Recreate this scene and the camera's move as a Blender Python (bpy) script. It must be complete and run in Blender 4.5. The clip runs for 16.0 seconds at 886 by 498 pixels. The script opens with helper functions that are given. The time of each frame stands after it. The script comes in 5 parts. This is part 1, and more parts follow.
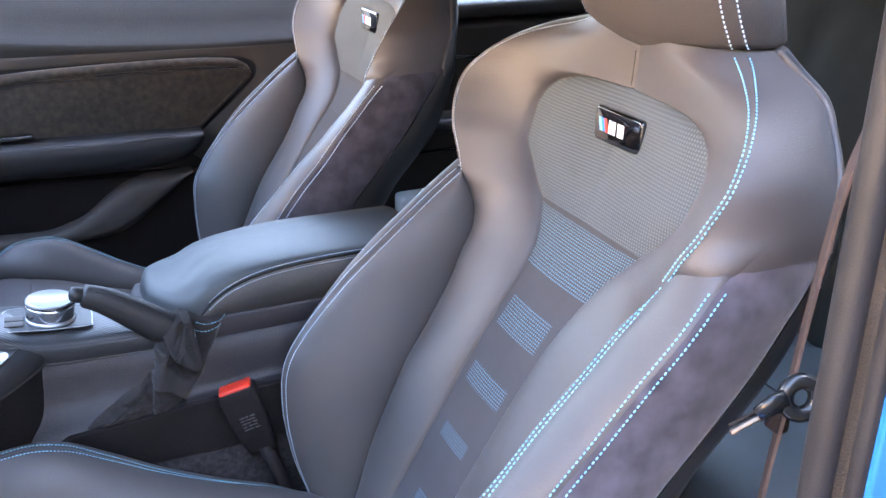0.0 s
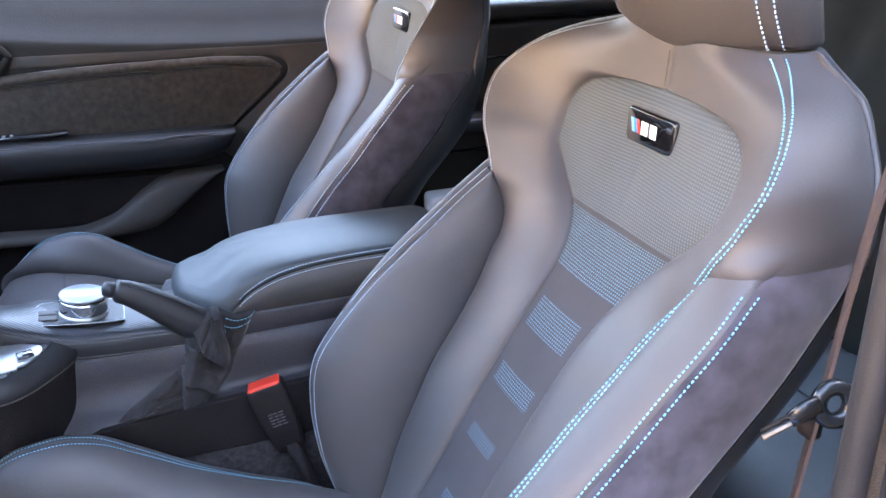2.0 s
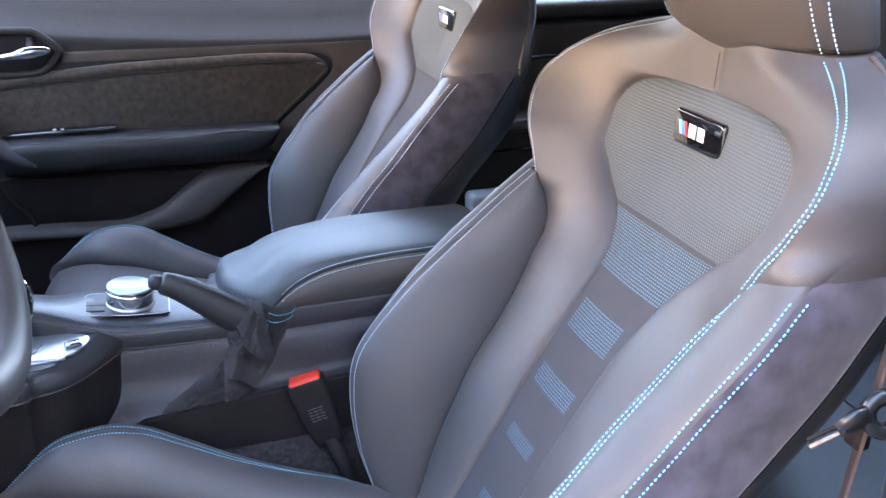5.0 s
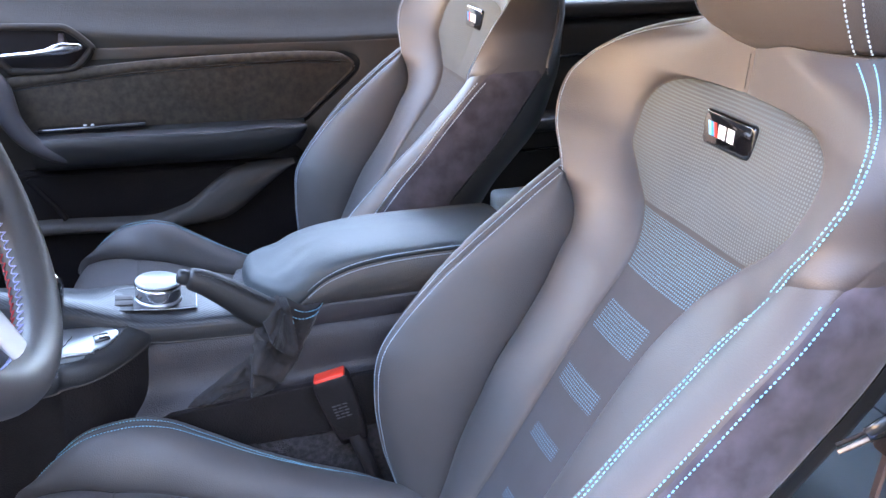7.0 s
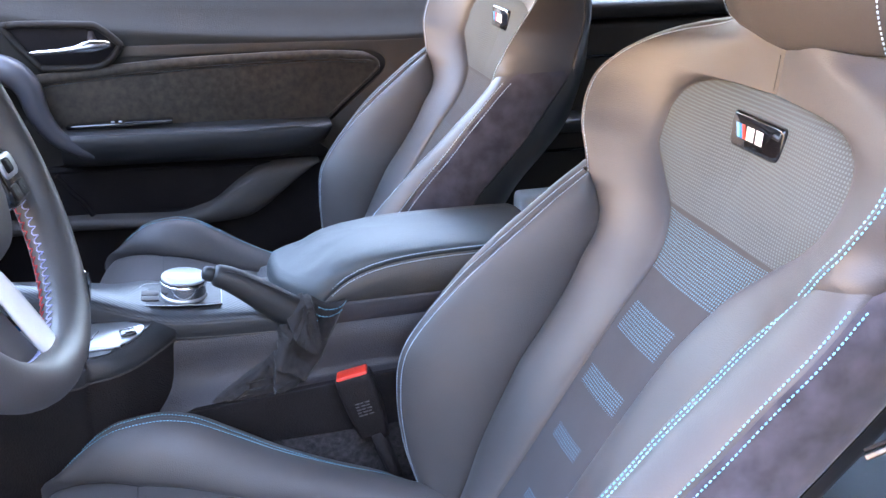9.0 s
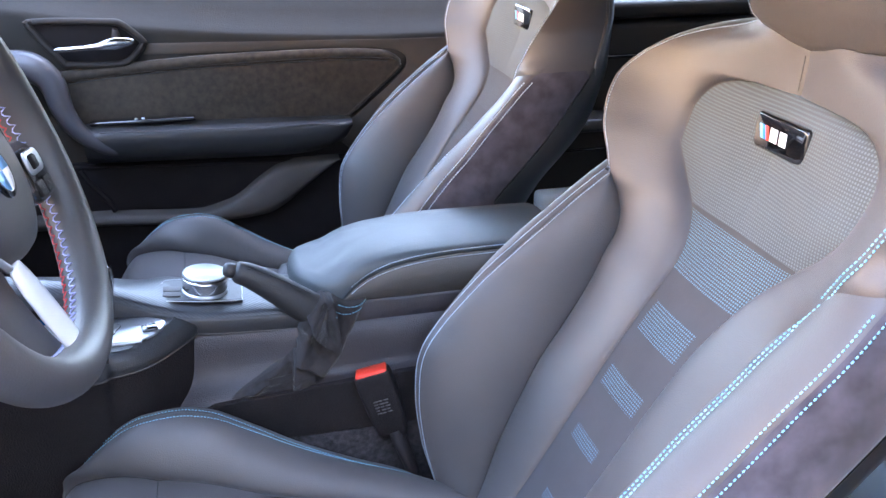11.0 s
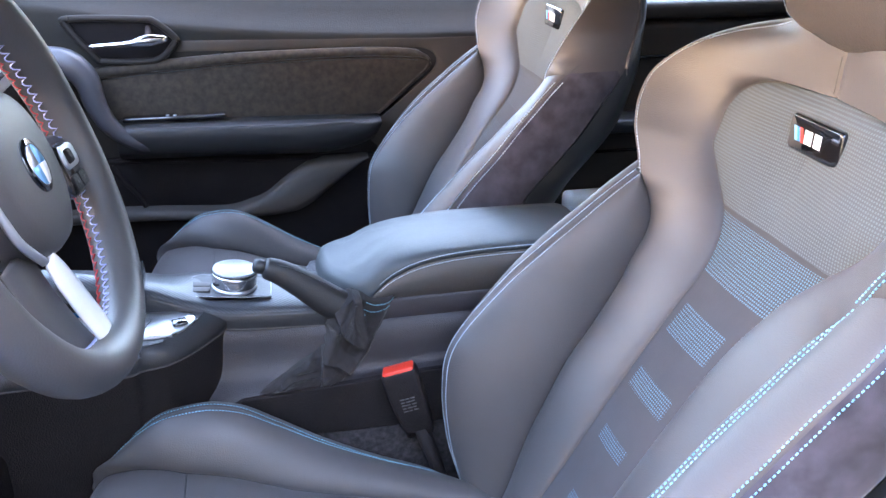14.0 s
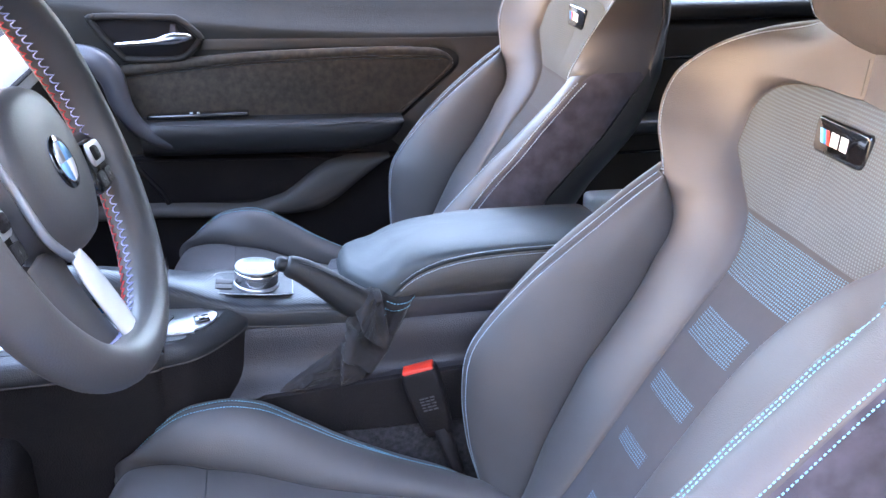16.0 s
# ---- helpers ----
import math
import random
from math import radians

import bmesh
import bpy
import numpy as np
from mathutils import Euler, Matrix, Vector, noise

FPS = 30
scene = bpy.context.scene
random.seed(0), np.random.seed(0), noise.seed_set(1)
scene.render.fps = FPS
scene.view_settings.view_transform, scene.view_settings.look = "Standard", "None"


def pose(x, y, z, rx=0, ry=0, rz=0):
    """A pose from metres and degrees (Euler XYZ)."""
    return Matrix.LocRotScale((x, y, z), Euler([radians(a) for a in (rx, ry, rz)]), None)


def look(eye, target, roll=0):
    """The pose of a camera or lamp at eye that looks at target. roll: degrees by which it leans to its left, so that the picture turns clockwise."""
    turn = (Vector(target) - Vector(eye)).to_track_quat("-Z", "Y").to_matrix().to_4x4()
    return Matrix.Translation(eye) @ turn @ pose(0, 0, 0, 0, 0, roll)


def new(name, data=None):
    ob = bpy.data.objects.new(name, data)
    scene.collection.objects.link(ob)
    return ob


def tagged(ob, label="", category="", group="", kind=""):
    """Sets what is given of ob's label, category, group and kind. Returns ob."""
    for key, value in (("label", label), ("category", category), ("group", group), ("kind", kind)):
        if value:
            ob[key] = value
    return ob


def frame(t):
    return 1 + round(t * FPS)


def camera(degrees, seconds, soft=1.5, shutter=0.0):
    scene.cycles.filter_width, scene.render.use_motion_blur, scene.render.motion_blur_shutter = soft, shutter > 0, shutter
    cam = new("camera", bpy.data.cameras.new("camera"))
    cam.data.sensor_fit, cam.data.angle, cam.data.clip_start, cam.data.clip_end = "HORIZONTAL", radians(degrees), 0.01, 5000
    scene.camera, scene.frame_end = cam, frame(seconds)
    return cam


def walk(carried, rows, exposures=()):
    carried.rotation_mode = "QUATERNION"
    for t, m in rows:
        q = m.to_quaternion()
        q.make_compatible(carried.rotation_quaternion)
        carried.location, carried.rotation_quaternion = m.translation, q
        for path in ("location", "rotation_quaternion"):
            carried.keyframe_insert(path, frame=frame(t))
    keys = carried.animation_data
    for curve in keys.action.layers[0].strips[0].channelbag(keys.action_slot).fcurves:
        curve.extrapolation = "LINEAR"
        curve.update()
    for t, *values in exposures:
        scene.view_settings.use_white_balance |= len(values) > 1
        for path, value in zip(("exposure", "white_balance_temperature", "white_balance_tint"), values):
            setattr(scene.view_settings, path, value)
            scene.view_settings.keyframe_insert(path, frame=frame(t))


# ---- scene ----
cam = camera(52.46, 16.0)
PATH = [
    (0, -0.4972, -1.0724, 1.1404, 67.104, 0.173, -23.139),
    (0.5, -0.4972, -1.0717, 1.1404, 67.092, 0.223, -22.515),
    (1, -0.4971, -1.0710, 1.1403, 67.078, 0.273, -22.019),
    (1.5, -0.4981, -1.0710, 1.1400, 67.094, 0.257, -21.611),
    (2, -0.4988, -1.0711, 1.1401, 67.087, 0.217, -21.250),
    (2.5, -0.4990, -1.0709, 1.1403, 67.055, 0.195, -20.842),
    (3, -0.5004, -1.0708, 1.1405, 67.041, 0.162, -20.460),
    (3.5, -0.5011, -1.0706, 1.1404, 67.031, 0.142, -19.995),
    (4, -0.5023, -1.0703, 1.1402, 67.043, 0.119, -19.542),
    (6.5, -0.5055, -1.0696, 1.1408, 66.974, 0.059, -17.281),
    (7, -0.5067, -1.0696, 1.1408, 66.958, 0.038, -16.950),
    (7.5, -0.5075, -1.0694, 1.1405, 66.964, 0.015, -16.613),
    (8, -0.5082, -1.0695, 1.1406, 66.966, -0.015, -16.242),
    (8.5, -0.5092, -1.0695, 1.1406, 66.955, -0.059, -15.825),
    (9, -0.5100, -1.0695, 1.1401, 66.977, -0.065, -15.428),
    (11.5, -0.5122, -1.0695, 1.1407, 66.879, -0.112, -13.810),
    (12, -0.5128, -1.0692, 1.1403, 66.902, -0.124, -13.465),
    (12.5, -0.5133, -1.0696, 1.1400, 66.905, -0.151, -13.113),
    (13, -0.5139, -1.0693, 1.1402, 66.877, -0.117, -12.851),
    (13.5, -0.5144, -1.0688, 1.1402, 66.853, -0.166, -12.581),
    (14, -0.5154, -1.0693, 1.1399, 66.867, -0.182, -12.335),
    (14.5, -0.5161, -1.0693, 1.1401, 66.857, -0.201, -11.992),
    (15, -0.5171, -1.0693, 1.1400, 66.858, -0.208, -11.640),
    (15.5, -0.5177, -1.0690, 1.1400, 66.843, -0.243, -11.289),
    (16, -0.5180, -1.0693, 1.1401, 66.842, -0.249, -10.982),
]
walk(cam, [(t, pose(x, y, z, rx, ry, rz)) for t, x, y, z, rx, ry, rz in PATH], exposures=[(0.0, 5.18, 7950.0, 16.0), (16.0, 5.44, 7950.0, 16.0)])

# ---- light ----
SUN_EL, SUN_AZ = 50.0, 93.0
world = bpy.data.worlds.new("sky")
scene.world = world
world.use_nodes = True
wt = world.node_tree
sky = wt.nodes.new("ShaderNodeTexSky")
sky.sky_type, sky.sun_disc = "NISHITA", False
sky.sun_elevation, sky.sun_rotation = radians(SUN_EL), radians(SUN_AZ)
sky.dust_density, sky.ozone_density = 0.6, 3.0
wt.nodes["Background"].inputs[1].default_value = 0.15
wt.links.new(sky.outputs[0], wt.nodes["Background"].inputs[0])
sun = new("sun", bpy.data.lights.new("sun", "SUN"))
sun.data.energy, sun.data.angle, sun.data.color = 4.6, radians(0.5), (1.0, 0.94, 0.86)
_a, _e = radians(SUN_AZ), radians(SUN_EL)
sun.matrix_world = look((0, 0, 5), (-math.sin(_a) * math.cos(_e), -math.cos(_a) * math.cos(_e), 5 - math.sin(_e)))


# ---- materials ----
def shader(name, color, rough=0.5, metal=0.0, noise_scale=30.0, vary=0.25, bump_scale=600.0, bump=0.1, sheen=0.0,
           coat=0.0, spec=0.5, fine="NOISE", stain=None, tint=(1, 1, 1)):
    """A surface with broad variation and fine relief, in object space."""
    m = bpy.data.materials.new(name)
    m.use_nodes = True
    n, l = m.node_tree.nodes, m.node_tree.links
    b = n["Principled BSDF"]
    co = n.new("ShaderNodeTexCoord")
    big = n.new("ShaderNodeTexNoise")
    big.inputs["Scale"].default_value, big.inputs["Detail"].default_value = noise_scale, 6
    l.new(co.outputs["Object"], big.inputs["Vector"])
    ramp = n.new("ShaderNodeValToRGB")
    ramp.color_ramp.elements[0].position, ramp.color_ramp.elements[1].position = 0.3, 0.7
    ramp.color_ramp.elements[0].color = (*[c * (1 - vary) for c in color], 1)
    ramp.color_ramp.elements[1].color = (*[min(1, c * (1 + vary) * t) for c, t in zip(color, tint)], 1)
    l.new(big.outputs["Fac"], ramp.inputs[0])
    l.new(ramp.outputs[0], b.inputs["Base Color"])
    if fine == "NOISE":
        tex = n.new("ShaderNodeTexNoise")
        tex.inputs["Detail"].default_value = 4
        out = tex.outputs["Fac"]
    else:
        tex = n.new("ShaderNodeTexVoronoi")
        tex.feature = "SMOOTH_F1"
        out = tex.outputs["Distance"]
    tex.inputs["Scale"].default_value = bump_scale
    l.new(co.outputs["Object"], tex.inputs["Vector"])
    bp = n.new("ShaderNodeBump")
    bp.inputs["Strength"].default_value, bp.inputs["Distance"].default_value = bump, 0.002
    l.new(out, bp.inputs["Height"])
    l.new(bp.outputs[0], b.inputs["Normal"])
    mr = n.new("ShaderNodeMapRange")
    mr.inputs["To Min"].default_value, mr.inputs["To Max"].default_value = rough * 0.85, min(1, rough * 1.15)
    l.new(big.outputs["Fac"], mr.inputs["Value"])
    l.new(mr.outputs[0], b.inputs["Roughness"])
    b.inputs["Metallic"].default_value = metal
    b.inputs["Sheen Weight"].default_value = sheen
    b.inputs["Sheen Roughness"].default_value = 0.4
    b.inputs["Coat Weight"].default_value = coat
    b.inputs["Coat Roughness"].default_value = 0.05
    b.inputs["Specular IOR Level"].default_value = spec
    return m


def dotted(name, base, dot, pitch, size, bands=None, rough=0.85, rise=0.82, relief=0.5):
    """Woven cloth with a lattice of raised light dots; bands: heights and half width between which the dots show."""
    m = shader(name, base, rough, noise_scale=14, vary=0.12, bump_scale=900, bump=0.15, spec=0.25)
    n, l = m.node_tree.nodes, m.node_tree.links
    b = n["Principled BSDF"]
    co = n["Texture Coordinate"]
    sep = n.new("ShaderNodeSeparateXYZ")
    l.new(co.outputs["Object"], sep.inputs[0])

    def op(kind, a, v=None, w=None):
        q = n.new("ShaderNodeMath")
        q.operation = kind
        for i, s in enumerate((a, v, w)):
            if s is None:
                continue
            if isinstance(s, (int, float)):
                q.inputs[i].default_value = s
            else:
                l.new(s, q.inputs[i])
        return q.outputs[0]
    across = op("MULTIPLY", sep.outputs["Y"], 1 / pitch)
    up = op("MULTIPLY", sep.outputs["Z"], 1.0 / (pitch * rise))
    fx = op("SUBTRACT", op("FRACT", op("ADD", across, 500)), 0.5)
    fz = op("SUBTRACT", op("FRACT", up), 0.5)
    d = op("SQRT", op("ADD", op("MULTIPLY", fx, fx), op("MULTIPLY", fz, fz)))
    mask = op("LESS_THAN", d, size)
    if bands:
        total = None
        for lo, hi, side in bands:
            q = op("MULTIPLY", op("GREATER_THAN", sep.outputs["Z"], lo - 0.24), op("LESS_THAN", sep.outputs["Z"], hi - 0.24))
            q = op("MULTIPLY", q, op("LESS_THAN", op("ABSOLUTE", sep.outputs["Y"]), side))
            total = q if total is None else op("ADD", total, q)
        mask = op("MULTIPLY", mask, total)
    mix = n.new("ShaderNodeMix")
    mix.data_type = "RGBA"
    l.new(mask, mix.inputs[0])
    old = b.inputs["Base Color"].links[0].from_socket
    l.new(old, mix.inputs[6])
    mix.inputs[7].default_value = (*dot, 1)
    l.new(mix.outputs[2], b.inputs["Base Color"])
    bp = n.new("ShaderNodeBump")
    bp.inputs["Strength"].default_value, bp.inputs["Distance"].default_value = relief, 0.0006
    l.new(mask, bp.inputs["Height"])
    l.new(b.inputs["Normal"].links[0].from_socket, bp.inputs["Normal"])
    l.new(bp.outputs[0], b.inputs["Normal"])
    return m


def ribbed(name, dark, light, scale):
    """Lacquered carbon-look trim with fine slanted ribs."""
    m = shader(name, dark, 0.35, noise_scale=12, vary=0.1, bump=0.02, coat=0.12)
    n, l = m.node_tree.nodes, m.node_tree.links
    b = n["Principled BSDF"]
    w = n.new("ShaderNodeTexWave")
    w.bands_direction = "DIAGONAL"
    w.inputs["Scale"].default_value = scale
    w.inputs["Distortion"].default_value = 0.3
    l.new(n["Texture Coordinate"].outputs["Object"], w.inputs["Vector"])
    mix = n.new("ShaderNodeMix")
    mix.data_type = "RGBA"
    l.new(w.outputs["Fac"], mix.inputs[0])
    mix.inputs[6].default_value, mix.inputs[7].default_value = (*dark, 1), (*light, 1)
    l.new(mix.outputs[2], b.inputs["Base Color"])
    bp = n.new("ShaderNodeBump")
    bp.inputs["Strength"].default_value, bp.inputs["Distance"].default_value = 0.4, 0.0006
    l.new(w.outputs["Fac"], bp.inputs["Height"])
    l.new(bp.outputs[0], b.inputs["Normal"])
    return m


def glassy(name):
    m = bpy.data.materials.new(name)
    m.use_nodes = True
    b = m.node_tree.nodes["Principled BSDF"]
    b.inputs["Transmission Weight"].default_value, b.inputs["Roughness"].default_value = 1.0, 0.0
    b.inputs["Base Color"].default_value = (0.85, 0.92, 0.9, 1)
    return m


LEATHER = shader("seat_leather", (0.067, 0.0605, 0.0605), 0.48, noise_scale=7, vary=0.15, bump_scale=900, bump=0.12, fine="V", sheen=0.05)
LEATHER_GRAIN = shader("grained_leather", (0.068, 0.060, 0.055), 0.48, noise_scale=9, vary=0.12, bump_scale=1000, bump=0.28, fine="V")
ARM_LEATHER = shader("armrest_leather", (0.046, 0.053, 0.056), 0.50, noise_scale=9, vary=0.12, bump_scale=800, bump=0.15, fine="V")
ALCANTARA = shader("alcantara", (0.062, 0.057, 0.071), 0.95, noise_scale=42, vary=0.36, bump_scale=1500, bump=0.2, sheen=0.5, spec=0.2)
DOOR_SUEDE = shader("door_suede", (0.062, 0.048, 0.037), 0.95, noise_scale=90, vary=0.28, bump_scale=1500, bump=0.2, sheen=0.35, spec=0.2)
PLASTIC = shader("black_plastic", (0.016, 0.0128, 0.013), 0.6, noise_scale=20, vary=0.2, bump_scale=700, bump=0.45, fine="V", spec=0.13)
CONSOLE_PLASTIC = shader("console_plastic", (0.031, 0.0265, 0.030), 0.40, noise_scale=16, vary=0.2, bump_scale=800, bump=0.35, fine="V", spec=0.42)
SOFT_PLASTIC = shader("soft_touch_trim", (0.029, 0.024, 0.0205), 0.55, noise_scale=12, vary=0.15, bump_scale=700, bump=0.35, fine="V", spec=0.22)
UPPER_TRIM = shader("upper_door_trim", (0.0255, 0.0228, 0.0197), 0.6, noise_scale=12, vary=0.15, bump_scale=700, bump=0.3, fine="V", spec=0.25)
DOOR_BROWN = shader("door_brown_trim", (0.072, 0.059, 0.049), 0.6, noise_scale=12, vary=0.15, bump_scale=800, bump=0.3, fine="V", spec=0.25)
DOOR_VINYL = shader("door_vinyl", (0.028, 0.027, 0.028), 0.40, noise_scale=12, vary=0.12, bump_scale=800, bump=0.2, fine="V", spec=0.45)
LIP_PLASTIC = shader("pocket_trim", (0.082, 0.072, 0.068), 0.55, noise_scale=12, vary=0.12, bump_scale=800, bump=0.2, fine="V", spec=0.3)
PULL_TRIM = shader("pull_handle_trim", (0.06, 0.056, 0.062), 0.36, noise_scale=12, vary=0.1, bump_scale=800, bump=0.12, fine="V", spec=0.5)
GRIP = shader("grip_leather", (0.023, 0.0205, 0.0205), 0.5, noise_scale=14, vary=0.12, bump_scale=900, bump=0.15, fine="V")
TOUCH = shader("satin_touch", (0.42, 0.45, 0.46), 0.35, 0.3, noise_scale=40, vary=0.03, bump=0.01)
BACK_SHELL = shader("back_shell", (0.034, 0.036, 0.039), 0.34, noise_scale=10, vary=0.12, bump=0.05)
# Backrest of the rear bench, set much darker than its BENCH cushion.
REAR_DARK = shader("rear_backrest_dark", (0.021, 0.024, 0.023), 0.9, noise_scale=20, vary=0.15, bump_scale=1200, bump=0.2, spec=0.1)
BENCH = shader("bench_leather", (0.075, 0.088, 0.091), 0.5, noise_scale=7, vary=0.15, bump_scale=800, bump=0.18, fine="V")
SHELL = shader("seat_shell", (0.02, 0.02, 0.021), 0.42, noise_scale=10, vary=0.12, bump=0.05)
CARPET = shader("carpet", (0.03, 0.026, 0.027), 1.0, noise_scale=160, vary=0.5, bump_scale=500, bump=0.8, sheen=0.2, spec=0.1)
SUEDE = shader("gaiter_suede", (0.031, 0.0265, 0.0265), 0.9, noise_scale=40, vary=0.35, bump_scale=1200, bump=0.3, sheen=0.2, spec=0.2)
CARBON = ribbed("ribbed_carbon_trim", (0.016, 0.016, 0.018), (0.042, 0.042, 0.045), 130)
CHROME = shader("satin_chrome", (0.75, 0.76, 0.78), 0.18, 1.0, noise_scale=40, vary=0.04, bump=0.01)
ALUMINIUM = shader("satin_aluminium", (0.93, 0.92, 0.90), 0.25, 0.25, noise_scale=40, vary=0.03, bump=0.01)
SILVER = shader("silver_paint", (0.55, 0.56, 0.58), 0.35, 0.8, noise_scale=40, vary=0.06, bump=0.02)
GLOSS = shader("gloss_black", (0.008, 0.008, 0.009), 0.06, noise_scale=20, vary=0.1, bump=0.0, coat=1.0)
RED = shader("red_plastic", (0.75, 0.045, 0.025), 0.35, noise_scale=30, vary=0.06, bump=0.05)
THREAD = shader("blue_thread", (0.17, 0.47, 0.62), 0.6, noise_scale=300, vary=0.15, bump=0.2)
THREAD_PALE = shader("pale_thread", (0.55, 0.68, 0.8), 0.6, noise_scale=300, vary=0.15, bump=0.2)
THREAD_LILAC = shader("lilac_thread", (0.42, 0.46, 0.75), 0.6, noise_scale=300, vary=0.15, bump=0.2)
THREAD_RED = shader("red_thread", (0.6, 0.05, 0.05), 0.6, noise_scale=300, vary=0.15, bump=0.2)
WHITE = shader("white_enamel", (0.8, 0.8, 0.8), 0.25, noise_scale=40, vary=0.03, bump=0.0)
ENAMEL_BLUE = shader("blue_enamel", (0.03, 0.25, 0.65), 0.2, noise_scale=40, vary=0.03, bump=0.0)
PALE_BLUE = shader("pale_blue_enamel", (0.2, 0.5, 0.8), 0.25, noise_scale=40, vary=0.03, bump=0.0)
PAINT = shader("blue_car_paint", (0.01, 0.19, 0.5), 0.25, 0.2, noise_scale=40, vary=0.05, bump=0.0, coat=1.0)
LATCH = shader("latch_plastic", (0.016, 0.018, 0.02), 0.2, noise_scale=60, vary=0.15, bump_scale=900, bump=0.05)
STEEL = shader("latch_steel", (0.20, 0.15, 0.115), 0.45, 1.0, noise_scale=120, vary=0.3, bump=0.05)
RUBBER = shader("rubber_seal", (0.024, 0.022, 0.022), 0.45, noise_scale=30, vary=0.2, bump_scale=700, bump=0.15)
BELT = shader("belt_webbing", (0.06, 0.04, 0.036), 0.7, noise_scale=60, vary=0.2, bump_scale=1400, bump=0.4)
HEADLINER = shader("headliner_cloth", (0.05, 0.05, 0.049), 0.95, noise_scale=60, vary=0.1, bump_scale=1500, bump=0.2)
GLASS = glassy("window_glass")
GROUND = shader("asphalt_paving", (0.075, 0.071, 0.067), 0.85, noise_scale=1.2, vary=0.2, bump_scale=60, bump=0.3)
WHEEL_LEATHER = shader("wheel_leather", (0.072, 0.065, 0.063), 0.45, noise_scale=14, vary=0.12, bump_scale=700, bump=0.06, fine="V")
PAD_CLOTH = dotted("dotted_cloth", (0.076, 0.085, 0.090), (0.110, 0.138, 0.150), 0.0033, 0.31, rise=0.97)
# Passenger seat's pad: dots made fainter, the blur of distance put into the colour.
PAD_FAINT = dotted("faint_dotted_cloth", (0.082, 0.088, 0.086), (0.096, 0.106, 0.106), 0.0033, 0.31, rise=0.97, relief=0.1)
BANDS = [(.762, .8135, .09), (.708, .7357, .0395), (.651, .671, .0365), (.598, .6112, .0268), (.540, .550, .009)]
STRIPE_CLOTH = dotted("striped_cloth", (0.060, 0.058, 0.062), (0.092, 0.185, 0.235), 0.0032, 0.31, bands=BANDS, relief=0.25)
# Passenger seat's bands, with the same fainter dots for distance.
STRIPE_FAINT = dotted("faint_striped_cloth", (0.062, 0.060, 0.060), (0.075, 0.084, 0.086), 0.0032, 0.31, bands=BANDS, relief=0.1)
LABEL = shader("label_print", (0.06, 0.06, 0.06), 0.5, noise_scale=60, vary=0.1, bump=0.0)

# ---- building helpers ----
ORIGIN = {}


def thing(name, at, label, category, group="", kind=""):
    ob = tagged(new(name), label, category, group, kind)
    ob.location = at
    ORIGIN[ob] = Vector(at)
    return ob


def mesh_from(name, verts, faces, mat, smooth=True, off=(0, 0, 0)):
    me = bpy.data.meshes.new(name)
    o = Vector(off)
    me.from_pydata([tuple(Vector(v) - o) for v in verts], [], [tuple(f) for f in faces])
    me.validate()
    me.materials.append(mat)
    bm = bmesh.new()
    bm.from_mesh(me)
    bmesh.ops.recalc_face_normals(bm, faces=bm.faces)
    for f in bm.faces:
        f.smooth = smooth
    bm.to_mesh(me)
    bm.free()
    return me


def part(name, shape, mat, parent, label="", smooth=True):
    """One mesh under a thing or a part; shape is a bmesh or (verts, faces), in world metres."""
    o = ORIGIN[parent]
    if isinstance(shape, tuple):
        me = mesh_from(name, shape[0], shape[1], mat, smooth, o)
    else:
        me = bpy.data.meshes.new(name)
        bmesh.ops.translate(shape, verts=shape.verts, vec=-o)
        for f in shape.faces:
            f.smooth = smooth
        shape.to_mesh(me)
        shape.free()
        me.materials.append(mat)
    ob = new(name, me)
    ob.parent = parent
    ORIGIN[ob] = o
    if label:
        ob["label"] = label
    return ob


def solo(name, shape, mat, label, category, at=(0, 0, 0), kind="", group="", smooth=True):
    """A top-level thing or piece of the setting of one mesh."""
    if isinstance(shape, tuple):
        me = mesh_from(name, shape[0], shape[1], mat, smooth, at)
    else:
        me = bpy.data.meshes.new(name)
        bmesh.ops.translate(shape, verts=shape.verts, vec=-Vector(at))
        for f in shape.faces:
            f.smooth = smooth
        shape.to_mesh(me)
        shape.free()
        me.materials.append(mat)
    ob = tagged(new(name, me), label, category, group, kind)
    ob.location = at
    ORIGIN[ob] = Vector(at)
    return ob


def pchip(nodes):
    """A smooth curve without overshoot through rows of (s, value, value, ...)."""
    a = np.array(sorted(nodes), float)
    xs, ys = a[:, 0], a[:, 1:]
    h = np.diff(xs)
    d = np.diff(ys, axis=0) / h[:, None]
    m = np.zeros_like(ys)
    m[0], m[-1] = d[0], d[-1]
    for i in range(1, len(xs) - 1):
        w1, w2 = 2 * h[i] + h[i - 1], h[i] + 2 * h[i - 1]
        for k in range(ys.shape[1]):
            if d[i - 1, k] * d[i, k] > 0:
                m[i, k] = (w1 + w2) / (w1 / d[i - 1, k] + w2 / d[i, k])

    def f(s):
        s = np.clip(np.asarray(s, float), xs[0], xs[-1])
        i = np.clip(np.searchsorted(xs, s, side="right") - 1, 0, len(xs) - 2)
        t = ((s - xs[i]) / h[i])[..., None]
        H = h[i][..., None]
        return ((1 + 2 * t) * (1 - t) ** 2 * ys[i] + t * (1 - t) ** 2 * H * m[i]
                + t * t * (3 - 2 * t) * ys[i + 1] + t * t * (t - 1) * H * m[i + 1])
    return f


def smoothstep(a, b, x):
    t = np.clip((x - a) / (b - a), 0, 1)
    return t * t * (3 - 2 * t)


